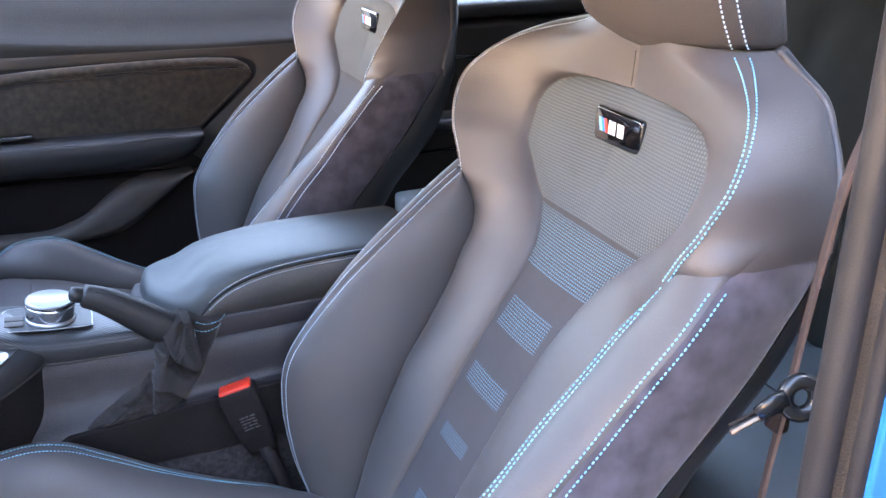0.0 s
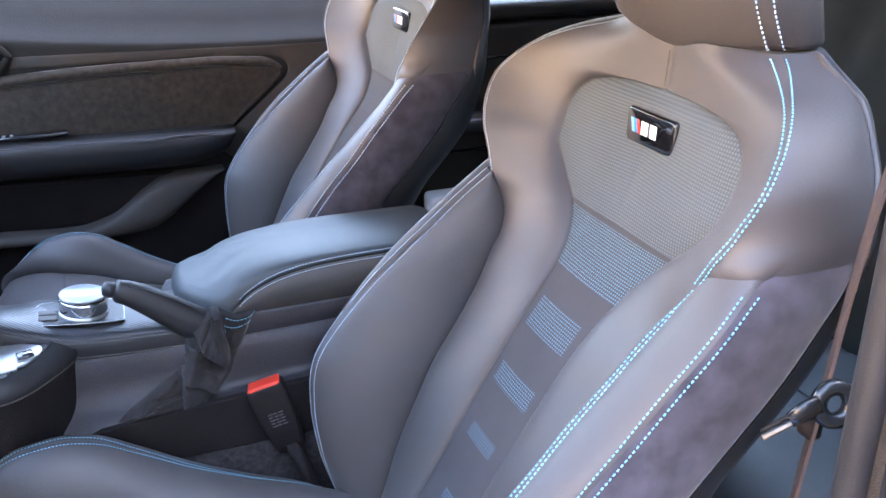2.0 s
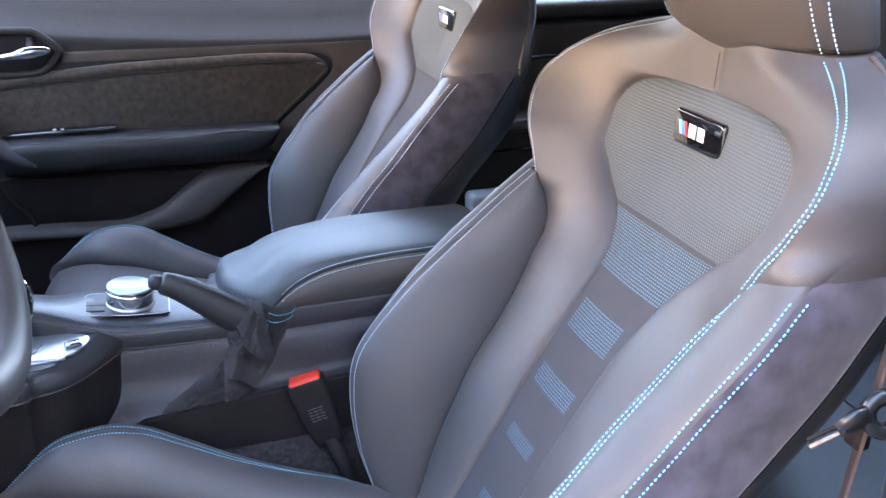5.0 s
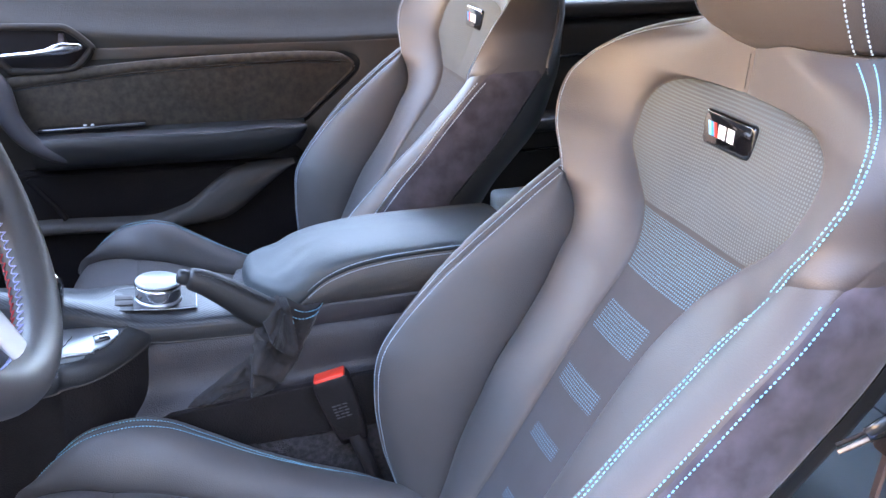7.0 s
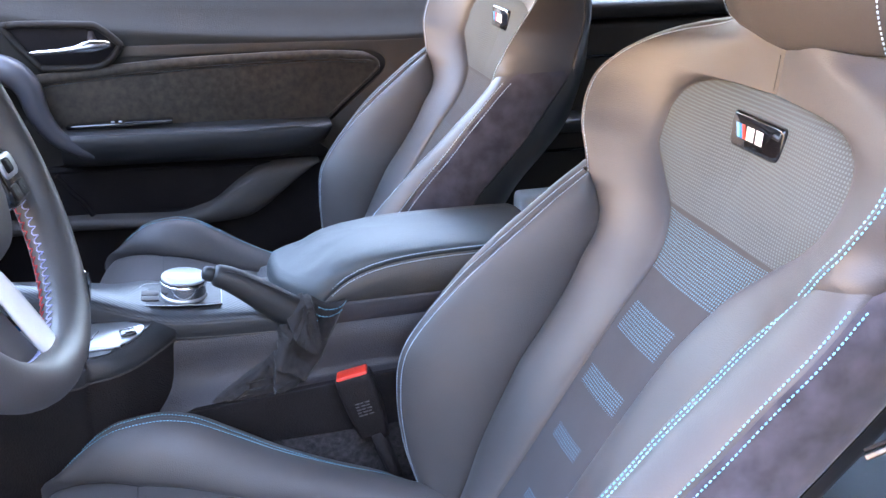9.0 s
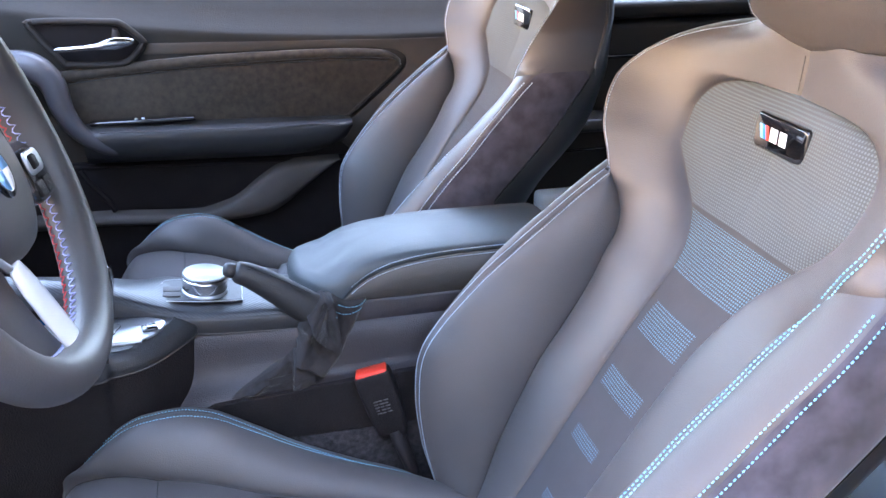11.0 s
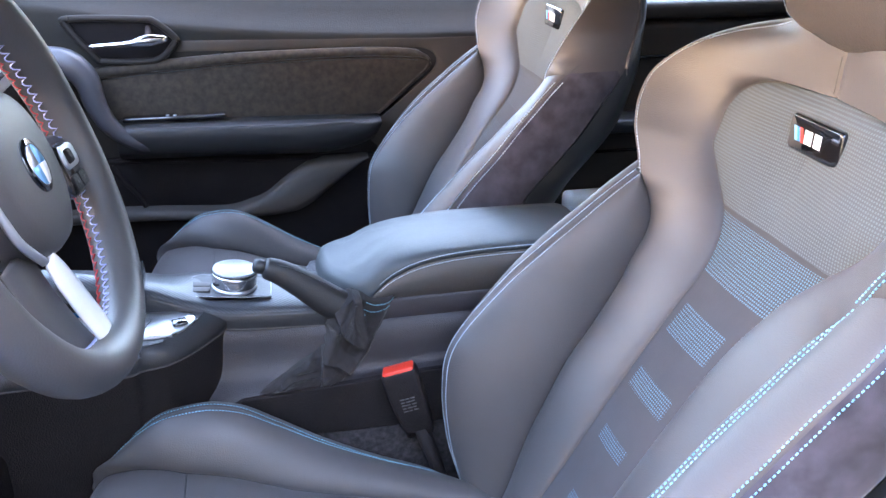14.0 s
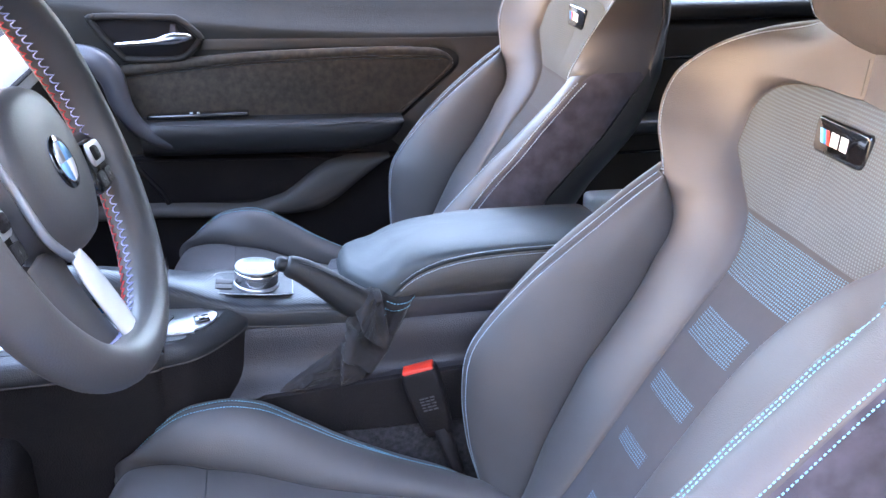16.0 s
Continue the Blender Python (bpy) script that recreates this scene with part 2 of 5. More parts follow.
def grid_faces(rows, cols, closed=False, start=0):
    out = []
    for i in range(rows - 1):
        for j in range(cols if closed else cols - 1):
            k = (j + 1) % cols
            out.append((start + i * cols + j, start + i * cols + k, start + (i + 1) * cols + k, start + (i + 1) * cols + j))
    return out


def sheet(g, closed=False):
    g = np.asarray(g, float)
    return [tuple(p) for p in g.reshape(-1, 3)], grid_faces(g.shape[0], g.shape[1], closed)


def lofted(rings, caps=True):
    """Rings of equal count, joined into a skin, with end caps."""
    g = np.asarray(rings, float)
    v, f = sheet(g, True)
    n = g.shape[1]
    if caps:
        f += [tuple(reversed(range(n))), tuple(range(len(v) - n, len(v)))]
    return v, f


def catmull(points, n=8, closed=False):
    p = [np.array(q, float) for q in points]
    m = len(p)
    out = []
    for i in range(m if closed else m - 1):
        if closed:
            a, b, c, d = p[i - 1], p[i], p[(i + 1) % m], p[(i + 2) % m]
        else:
            a, b, c, d = p[max(i - 1, 0)], p[i], p[i + 1], p[min(i + 2, m - 1)]
        for k in range(n):
            t = k / n
            out.append(0.5 * (2 * b + (c - a) * t + (2 * a - 5 * b + 4 * c - d) * t * t + (3 * b - a - 3 * c + d) * t ** 3))
    if not closed:
        out.append(p[-1])
    return np.array(out)


def tube(path, r, n=8, flat=1.0, up=(0, 0, 1)):
    """A round (or flattened) rod along a path; r may be a number or a radius per point."""
    p = np.asarray(path, float)
    rr = np.full(len(p), r) if np.isscalar(r) else np.asarray(r, float)
    t = np.gradient(p, axis=0)
    t /= np.linalg.norm(t, axis=1, keepdims=True) + 1e-12
    rings = []
    for i in range(len(p)):
        s = np.cross(t[i], up)
        if np.linalg.norm(s) < 1e-4:
            s = np.cross(t[i], (1, 0, 0))
        s /= np.linalg.norm(s)
        w = np.cross(s, t[i])
        a = np.arange(n) * 2 * math.pi / n
        rings.append(p[i] + rr[i] * (np.cos(a)[:, None] * s + flat * np.sin(a)[:, None] * w))
    return lofted(rings)


def box(x0, x1, y0, y1, z0, z1, bevel=0.003, segs=2):
    bm = bmesh.new()
    bmesh.ops.create_cube(bm, size=1, matrix=Matrix.LocRotScale(((x0 + x1) / 2, (y0 + y1) / 2, (z0 + z1) / 2), None, (abs(x1 - x0), abs(y1 - y0), abs(z1 - z0))))
    if bevel:
        bmesh.ops.bevel(bm, geom=list(bm.edges), offset=bevel, segments=segs, profile=0.5, affect="EDGES")
    return bm


def turned(bm, m):
    bmesh.ops.transform(bm, matrix=m, verts=bm.verts)
    return bm


def plate(outline, depth, bevel=0.002, m=None, segs=2):
    """A plate with the given (u, v) outline in the xy plane and its face up at z = depth, then posed by m."""
    bm = bmesh.new()
    vs = [bm.verts.new((u, v, 0)) for u, v in outline]
    f = bm.faces.new(vs)
    bm.normal_update()
    if f.normal.z > 0:
        f.normal_flip()
    top = bmesh.ops.extrude_face_region(bm, geom=[f])["geom"]
    bmesh.ops.translate(bm, vec=(0, 0, depth), verts=[g for g in top if isinstance(g, bmesh.types.BMVert)])
    rim = [e for g in top if isinstance(g, bmesh.types.BMFace) for e in g.edges]
    if bevel:
        bmesh.ops.bevel(bm, geom=rim, offset=bevel, segments=segs, profile=0.5, affect="EDGES")
    bmesh.ops.recalc_face_normals(bm, faces=bm.faces)
    return turned(bm, m) if m else bm


def side_plate(outline, y_face, depth, bevel=0.003):
    """A plate standing in the xz plane, its face at y_face towards -y."""
    m = Matrix(((1, 0, 0, 0), (0, 0, -1, y_face + depth), (0, 1, 0, 0), (0, 0, 0, 1)))
    return plate(outline, depth, bevel, m)


def spin(profile, m, n=32):
    """A turned shape: (radius, height) from bottom to top round z, posed by m."""
    rings = []
    for r, z in profile:
        a = np.arange(n) * 2 * math.pi / n
        rings.append(np.stack([r * np.cos(a), r * np.sin(a), np.full(n, z)], 1))
    v, f = lofted(rings)
    return [tuple(m @ Vector(p)) for p in v], f


def stitches(lines, pitch=0.0036, length=0.0023, r=0.0005):
    """Short thread capsules, one after another, along each line."""
    V, Fc = [], []
    for line in lines:
        p = np.asarray(line, float)
        d = np.r_[0, np.cumsum(np.linalg.norm(np.diff(p, axis=0), axis=1))]
        for s in np.arange(pitch * 0.5, d[-1] - length, pitch):
            a = np.array([np.interp(s, d, p[:, k]) for k in range(3)])
            b = np.array([np.interp(s + length, d, p[:, k]) for k in range(3)])
            t = (b - a) / (np.linalg.norm(b - a) + 1e-9)
            u = np.cross(t, (0.3, 0.5, 0.81))
            u /= np.linalg.norm(u)
            w = np.cross(t, u)
            k0 = len(V)
            for q, rad in ((a, 0.55), (a + t * length * 0.2, 1), (b - t * length * 0.2, 1), (b, 0.55)):
                for k in range(5):
                    g = 2 * math.pi * k / 5
                    V.append(tuple(q + r * rad * (math.cos(g) * u + math.sin(g) * w)))
            for i in range(3):
                for k in range(5):
                    e = (k + 1) % 5
                    Fc.append((k0 + i * 5 + k, k0 + i * 5 + e, k0 + i * 5 + 5 + e, k0 + i * 5 + 5 + k))
            Fc.append(tuple(k0 + k for k in (4, 3, 2, 1, 0)))
            Fc.append(tuple(k0 + 15 + k for k in range(5)))
    return V, Fc

# ---- seats ----
SEAT_Z = 0.24
# backrest lines by height: (height, forward place x, half width)
CENTRE = pchip([(.38, -.315), (.46, -.275), (.542, -.224), (.601, -.188), (.66, -.152), (.719, -.113), (.781, -.064), (.83, -.036), (.906, -.009), (.95, -.004), (1.01, 0.0)])
INSERT = pchip([(.38, .046), (.54, .047), (.65, .049), (.70, .050), (.74, .0535), (.773, .061), (.812, .087), (.845, .120), (.874, .140), (.903, .143), (.920, .137), (.934, .121), (.943, .095), (.9475, .055), (.949, 0.0), (1.01, 0.0)])
RIDGE = pchip([(.38, -.275, .18), (.449, -.297, .182), (.505, -.312, .184), (.561, -.318, .187), (.59, -.3165, .191), (.613, -.311, .195), (.643, -.292, .199), (.699, -.241, .199), (.738, -.20, .1945), (.773, -.16, .191), (.823, -.100, .184), (.845, -.096, .196), (.866, -.096, .208),
               (.895, -.09, .223), (.925, -.076, .2296), (.948, -.056, .2196), (.968, -.032, .1977), (.981, -.011, .171), (.995, .019, .127), (1.01, .03, .1)])
EDGE = pchip([(.38, -.290, .125), (.467, -.247, .13), (.5226, -.2304, .133), (.5757, -.2065, .137), (.62, -.183, .142), (.6616, -.152, .148), (.7095, -.120, .155), (.7405, -.105, .158), (.7635, -.0897, .164), (.7843, -.0849, .170), (.803, -.0878, .178), (.8248, -.0956, .188), (.845, -.096, .196), (.866, -.096, .208),
              (.895, -.09, .223), (.925, -.076, .2296), (.948, -.056, .2196), (.968, -.032, .1977), (.981, -.011, .171), (.995, .019, .127), (1.01, .03, .1)])
INBOARD = pchip([(.38, -.275, .18), (.449, -.297, .182), (.505, -.312, .184), (.561, -.318, .187), (.59, -.3165, .191), (.613, -.311, .195), (.643, -.292, .199), (.699, -.241, .199), (.738, -.20, .1945), (.773, -.16, .191), (.80, -.127, .190), (.83, -.086, .189), (.86, -.045, .187), (1.01, .16, .18)])
NEAR = pchip([(.38, -.275, .18), (.449, -.297, .182), (.505, -.312, .184), (.561, -.318, .187), (.59, -.3165, .191), (.613, -.311, .195), (.643, -.292, .199), (.699, -.241, .199), (.738, -.20, .1945), (.773, -.16, .191), (.80, -.130, .188), (.823, -.1055, .187), (.846, -.091, .194), (.875, -.080, .204), (1.01, 0, .2)])
OUTER = pchip([(.38, -.27, .225), (.5, -.285, .235), (.6, -.283, .240), (.65, -.262, .243), (.717, -.215, .2454), (.759, -.178, .2466), (.796, -.151, .251), (.83, -.123, .254), (.868, -.087, .252), (.9, -.045, .250), (.925, -.03, .245), (.948, -.006, .228), (.968, .012, .203), (.981, .026, .178), (.995, .05, .135), (1.01, .06, .1)])
REAR = pchip([(.38, -.25, .24), (.5, -.21, .25), (.6, -.185, .255), (.693, -.138, .257), (.74, -.098, .257), (.787, -.058, .257), (.83, -.028, .256), (.864, -.005, .255), (.92, .022, .235), (.946, .036, .212), (.972, .042, .19), (.99, .047, .15), (1.01, .055, .1)])
ZS = np.concatenate([np.linspace(.40, .80, 56), np.linspace(.804, .92, 34), np.linspace(.922, .949, 18), np.linspace(.951, 1.0, 26)])
NC, NI, NS, NB = 10, 30, 14, 12


def hump(c, p=0.75):
    return (4 * c * (1 - c)) ** p


def spaced(n):
    return 0.5 * (1 - np.cos(np.pi * np.linspace(0, 1, n + 1)))


def puffed(g, height, outward):
    """Push a patch out along its normals; height: per row and column."""
    du, dv = np.gradient(g, axis=1), np.gradient(g, axis=0)
    n = np.cross(du, dv)
    n /= np.linalg.norm(n, axis=2, keepdims=True) + 1e-9
    n *= np.where((n * np.asarray(outward)).sum(2, keepdims=True) < 0, -1, 1)
    return g + n * height[..., None]


def tucked(g):
    """The side away from the door: the outer panels fall back closer to the ridge."""
    q = g.copy()
    z = q[..., 2]
    r = RIDGE(z)[..., 1]
    w = .62 * smoothstep(.56, .68, z) * (1 - smoothstep(.855, .90, z))
    q[..., 1] -= np.maximum(q[..., 1] - r, 0) * w
    return q


def backrest_patches():
    """The half shape in (x, half width, height): insert, inner leather, ridge strip, side."""
    z = ZS
    r = lambda xh: np.stack([xh[:, 0], xh[:, 1], z], 1)
    x0 = CENTRE(z)[:, 0]
    P0 = np.stack([x0, 0 * z, z], 1)
    P1 = np.stack([x0 + 0.0015 - .0055 * smoothstep(.80, .85, z), INSERT(z)[:, 0], z], 1)
    P3, P4, P5 = r(RIDGE(z)), r(OUTER(z)), r(REAR(z))
    lean = smoothstep(.775, .875, z)
    P1[:, 0] = P1[:, 0] * (1 - lean) + lean * (x0 + (P3[:, 0] - x0) * (P1[:, 1] / P3[:, 1]) ** 3.0 + .004)
    c = spaced(NC)[None, :, None]
    ins = P0[:, None] * (1 - c) + P1[:, None] * c
    pad = smoothstep(.80, .84, z)
    amount = (0.0012 + 0.0058 * pad)[:, None] * (1 - spaced(NC)[None] ** 5) * smoothstep(.949, .93, z)[:, None]
    amount = amount - 0.0008 * np.exp(-((z - .815) / .003) ** 2)[:, None]
    ins = puffed(ins, amount, (-1, 0, 0.3))
    # the leather beside the insert: a flat flank below, one soft shoulder above
    PE = r(EDGE(z))
    k = NI // 2
    c1 = spaced(NI)[None, :, None]
    low = P1[:, None] * (1 - c1) + PE[:, None] * c1
    low = puffed(low, 0.012 * np.repeat(hump(spaced(NI), .5)[None], len(z), 0), (-1, 0, 0.3))
    c2 = spaced(NI)
    hh = P1[:, None, 1] * (1 - c2[None]) + PE[:, None, 1] * c2[None]
    ratio = np.clip(hh / PE[:, None, 1], 0, 1)
    upper = np.stack([x0[:, None] + (PE[:, None, 0] - x0[:, None]) * ratio ** 3.0 - .004 * np.sin(np.pi * ratio) ** 2 - .005 * hump(c2, .5)[None] * smoothstep(.93, .86, z)[:, None], hh, np.repeat(z[:, None], hh.shape[1], 1)], 2)
    upper[..., 0] += .002 * np.exp(-((hh - P1[:, None, 1]) / .004) ** 2) * smoothstep(.952, .947, z)[:, None]
    u = smoothstep(.755, .86, z)[:, None, None]
    inner = low * (1 - u) + upper * u
    inner = inner + (P1[:, None] - inner[:, :1]) * np.exp(-np.abs(hh - P1[:, None, 1]) / .012)[..., None]
    # the standing bolsters: one towards the door, one towards the console
    ck = spaced(k)[None, :, None]
    bols = []
    for end in (r(NEAR(z)), r(INBOARD(z))):
        root = PE + np.stack([.003 + 0 * z, .0015 + 0 * z, 0 * z], 1)
        g = root[:, None] * (1 - ck) + end[:, None] * ck
        bols.append(puffed(g, (0.016 - .012 * smoothstep(.79, .845, z))[:, None] * hump(spaced(k), .6)[None], (-1, -1, 0.2)))
    c3 = spaced(NS)[None, :, None]
    strip = P3[:, None] * (1 - c3) + P4[:, None] * c3
    strip = puffed(strip, (0.012 - .011 * smoothstep(.78, .83, z))[:, None] * hump(spaced(NS), .6)[None], (-1, 0.6, 0.1))
    c4 = spaced(NB)[None, :, None]
    side = P4[:, None] * (1 - c4) + P5[:, None] * c4
    side = puffed(side, (0.010 + 0.004 * smoothstep(.86, .9, z))[:, None] * hump(spaced(NB), .7)[None], (0, 1, 0))
    both = np.concatenate([strip, side[:, 1:]], 1)
    tt = np.concatenate([spaced(NS) * .5, .5 + .5 * spaced(NB)[1:]])[None, :, None]
    ctrl_ = 2 * P4 - .5 * (P3 + P5)
    one = P3[:, None] * (1 - tt) ** 2 + 2 * ctrl_[:, None] * tt * (1 - tt) + P5[:, None] * tt ** 2
    up_ = smoothstep(.830, .885, z)[:, None, None]
    both = both * (1 - up_) + one * up_
    strip, side = both[:, :NS + 1].copy(), both[:, NS:].copy()
    # the shoulder overhangs the lower panels along a seam across the side
    lane = np.concatenate([np.linspace(.846, .866, NS + 1), np.linspace(.866, .864, NB + 1)[1:]])
    zu = np.linspace(0, 1, 60)

    def column(g, j, at):
        return np.stack([np.interp(at, z, g[:, j, 0]), np.interp(at, z, g[:, j, 1]), at], 1)
    both = np.concatenate([strip, side[:, 1:]], 1)
    crown = np.stack([column(both, j, lane[j] + zu * (z[-1] - lane[j])) for j in range(both.shape[1])], 1)
    under = np.clip(1 - zu / .22, 0, 1)[:, None] ** 2 * smoothstep(0, .3, np.linspace(0, 1, both.shape[1]))[None]
    crown[..., 0] += .012 * under
    crown[..., 1] -= .006 * under
    tuck = crown[:1] + np.array([.018, -.010, .001])
    crown[0, :, 0] += .0025
    crown[1, :, 0] -= .0015
    crown[2, :, 0] -= .0008
    crown = np.concatenate([tuck, crown], 0)
    PN = r(NEAR(z))
    nstrip = puffed(PN[:, None] * (1 - c3) + P4[:, None] * c3, 0.011 * np.repeat(hump(spaced(NS), .6)[None], len(z), 0), (-1, 0.6, 0.1))
    nside = puffed(P4[:, None] * (1 - c4) + P5[:, None] * c4, 0.008 * np.repeat(hump(spaced(NB), .7)[None], len(z), 0), (0, 1, 0))
    for g in (nstrip, nside):
        dip = smoothstep(.838, .872, g[..., 2])
        g[..., 1] -= .005 * dip
        g[..., 0] += .004 * dip
    c5 = np.linspace(0, 1, 9)
    back = []
    for i in range(len(z)):
        a = P5[i]
        row = []
        for q in c5:
            ang = q * math.pi / 2
            deep = .11 - .075 * float(smoothstep(.75, .95, a[2]))
            row.append((a[0] + 0.002 + deep * math.sin(ang), a[1] * math.cos(ang) ** 0.6 if q < 1 else 0.0, a[2]))
        back.append(row)
    # console side: the strip falls behind the bolster, the wing closes towards the back
    PI = r(INBOARD(z))
    PO = tucked(P4)
    w_ = smoothstep(.72, .775, z)[:, None]
    PO = PO * (1 - w_) + (PI + np.array([.004, .021, 0])) * w_
    istrip = puffed(PI[:, None] * (1 - c3) + PO[:, None] * c3, 0.009 * np.repeat(hump(spaced(NS), .6)[None], len(z), 0), (-1, 0.6, 0.1))
    PB = tucked(P5) * (1 - w_) + (PO + np.array([.09, .008, 0])) * w_
    iside = PO[:, None] * (1 - c4) + PB[:, None] * c4
    wing = PE[:, None] * (1 - c4) + np.stack([PE[:, 0] + .08, PE[:, 1] - .004, z], 1)[:, None] * c4
    wing = puffed(wing, 0.008 * np.repeat(hump(spaced(NB), .6)[None], len(z), 0), (0, 1, 0))
    return ins, inner, nstrip, nside, np.array(back), bols, istrip, iside, wing, crown, lane


PATCH = backrest_patches()


def sided(g, s, y0):
    q = g.copy()
    q[..., 1] = y0 + s * g[..., 1]
    return q


def beside(rowset, col, dist, lift=0.0007):
    """The line that runs at a distance beside a column of a half grid."""
    out = []
    step = 1 if dist > 0 else -1
    for row in rowset:
        left, j = abs(dist), col
        while 0 <= j + step < len(row):
            d = np.linalg.norm(row[j + step] - row[j])
            if d >= left:
                break
            left -= d
            j += step
        nx = row[min(max(j + step, 0), len(row) - 1)]
        v = nx - row[j]
        out.append(row[j] + v * left / (np.linalg.norm(v) + 1e-9))
    out = np.array(out)
    out[:, 0] -= lift
    return out


def cut(line, lo, hi):
    return line[(line[:, 2] > lo) & (line[:, 2] < hi)]


def headrest_rings(y0):
    rings = []
    t = np.linspace(-1, 1, 25)
    for z, xf, xb, hw, lift in ((.987, .006, .068, .112, .014), (.992, -.002, .068, .117, .012), (1.002, -.009, .067, .120, .006), (1.05, -.026, .058, .119, 0), (1.12, -.036, .054, .116, 0), (1.17, -.028, .052, .106, 0), (1.195, -.014, .048, .09, 0), (1.202, .0, .04, .06, 0)):
        front = np.stack([xf + .026 * np.abs(t) ** 2.6, y0 + hw * t, z + lift * np.abs(t) ** 1.5], 1)
        s_ = np.linspace(0, 1, 10)[1:-1]
        bow = .006 * np.sin(np.pi * s_)
        right = np.stack([xf + .026 + (xb - xf - .026) * s_, y0 + hw + bow, z + lift + 0 * s_], 1)
        backs = np.stack([xb + .012 * (1 - np.abs(t[::-1]) ** 3), y0 + hw * t[::-1], z + lift + 0 * t], 1)
        left = np.stack([xf + .026 + (xb - xf - .026) * s_[::-1], y0 - hw - bow, z + lift + 0 * s_], 1)
        rings.append(np.concatenate([front, right, backs, left]))
    return rings


def cushion_patches(dz, dx=0.0):
    X = np.concatenate([np.linspace(-.738, -.70, 16), np.linspace(-.695, -.26, 60)])
    mid = pchip([(-.738, .40), (-.733, .455), (-.72, .495), (-.695, .522), (-.64, .532), (-.58, .524), (-.5, .498), (-.4, .470), (-.26, .44)])(X)[:, 0]
    rdg = pchip([(-.738, .41), (-.732, .452), (-.718, .492), (-.698, .524), (-.666, .562), (-.627, .585), (-.59, .589), (-.56, .583), (-.517, .558), (-.467, .525), (-.401, .489), (-.343, .462), (-.311, .442), (-.26, .41)])(X)[:, 0]
    narrow = 1 - 0.06 * smoothstep(-.66, -.75, X)
    P0 = np.stack([X, 0 * X, mid], 1)
    P1 = np.stack([X, np.interp(X, [-.738, -.718, -.69, -.66, -.615, -.5], [.179, .178, .166, .155, .139, .127]) * narrow, mid + .004], 1)
    P3 = np.stack([X, .180 * narrow, rdg], 1)
    P4 = np.stack([X, .228 * narrow, rdg - .05], 1)
    P5 = np.stack([X, .236 * narrow, 0 * X + .30], 1)
    out = []
    for a, b, n, h, o in ((P0, P1, 10, .010, (0, 0, 1)), (P1, P3, 16, .014, (0, -.3, 1)), (P3, P4, 10, .012, (0, .6, 1)), (P4, P5, 8, .008, (0, 1, 0))):
        c = spaced(n)
        g = a[:, None] * (1 - c[None, :, None]) + b[:, None] * c[None, :, None]
        hh = np.repeat((hump(c, .6) if n != 10 or h > .011 else 1 - c ** 4)[None], len(X), 0) * h
        if h == .010:
            hh = hh - 0.003 * np.exp(-((X + .617) / .003) ** 2)[:, None]
        g = puffed(g, hh, o)
        g[..., 2] += dz
        g[..., 0] += dx
        out.append(g)
    return X, out


def badge(y0, seat):
    """A small gloss plate with a striped emblem in plain bars."""
    m = pose(-.014, y0 - 0.0075, .9125, 0, -88, 0)
    w, h = .0395, .0172
    # plate axes: u up the backrest, v across
    b = part("badge", plate([(u, v) for u, v in rounded(h, w, .006)], .008, .0025, m), GLOSS, seat, "gloss black badge plate", smooth=True)
    for k, (mat, v) in enumerate(((PALE_BLUE, .0285), (ENAMEL_BLUE, .0238), (RED, .0191))):
        part("emblem_stripe", plate([(-.0065, v - .0023 - .003), (-.0065, v + .0023 - .003), (.0065, v + .0023 + .001), (.0065, v - .0023 + .001)], .0006, .0002, m @ pose(0, 0, .0079)), mat, b)
    for v0, v1 in ((.0135, .0085), (.0072, .0022), (-.001, -.0115)):
        part("emblem_bar", plate([(-.0065, v1), (-.0065, v0), (.0065, v0), (.0065, v1)], .0006, .0002, m @ pose(0, 0, .0079)), WHITE, b)
    return b


def rounded(hu, hv, r, n=5):
    out = []
    for su, sv, a0 in ((1, 1, 0), (-1, 1, 90), (-1, -1, 180), (1, -1, 270)):
        for k in range(n + 1):
            a = radians(a0 + 90 * k / n)
            out.append((su * (hu - r) + r * math.cos(a), sv * (hv - r) + r * math.sin(a)))
    return out


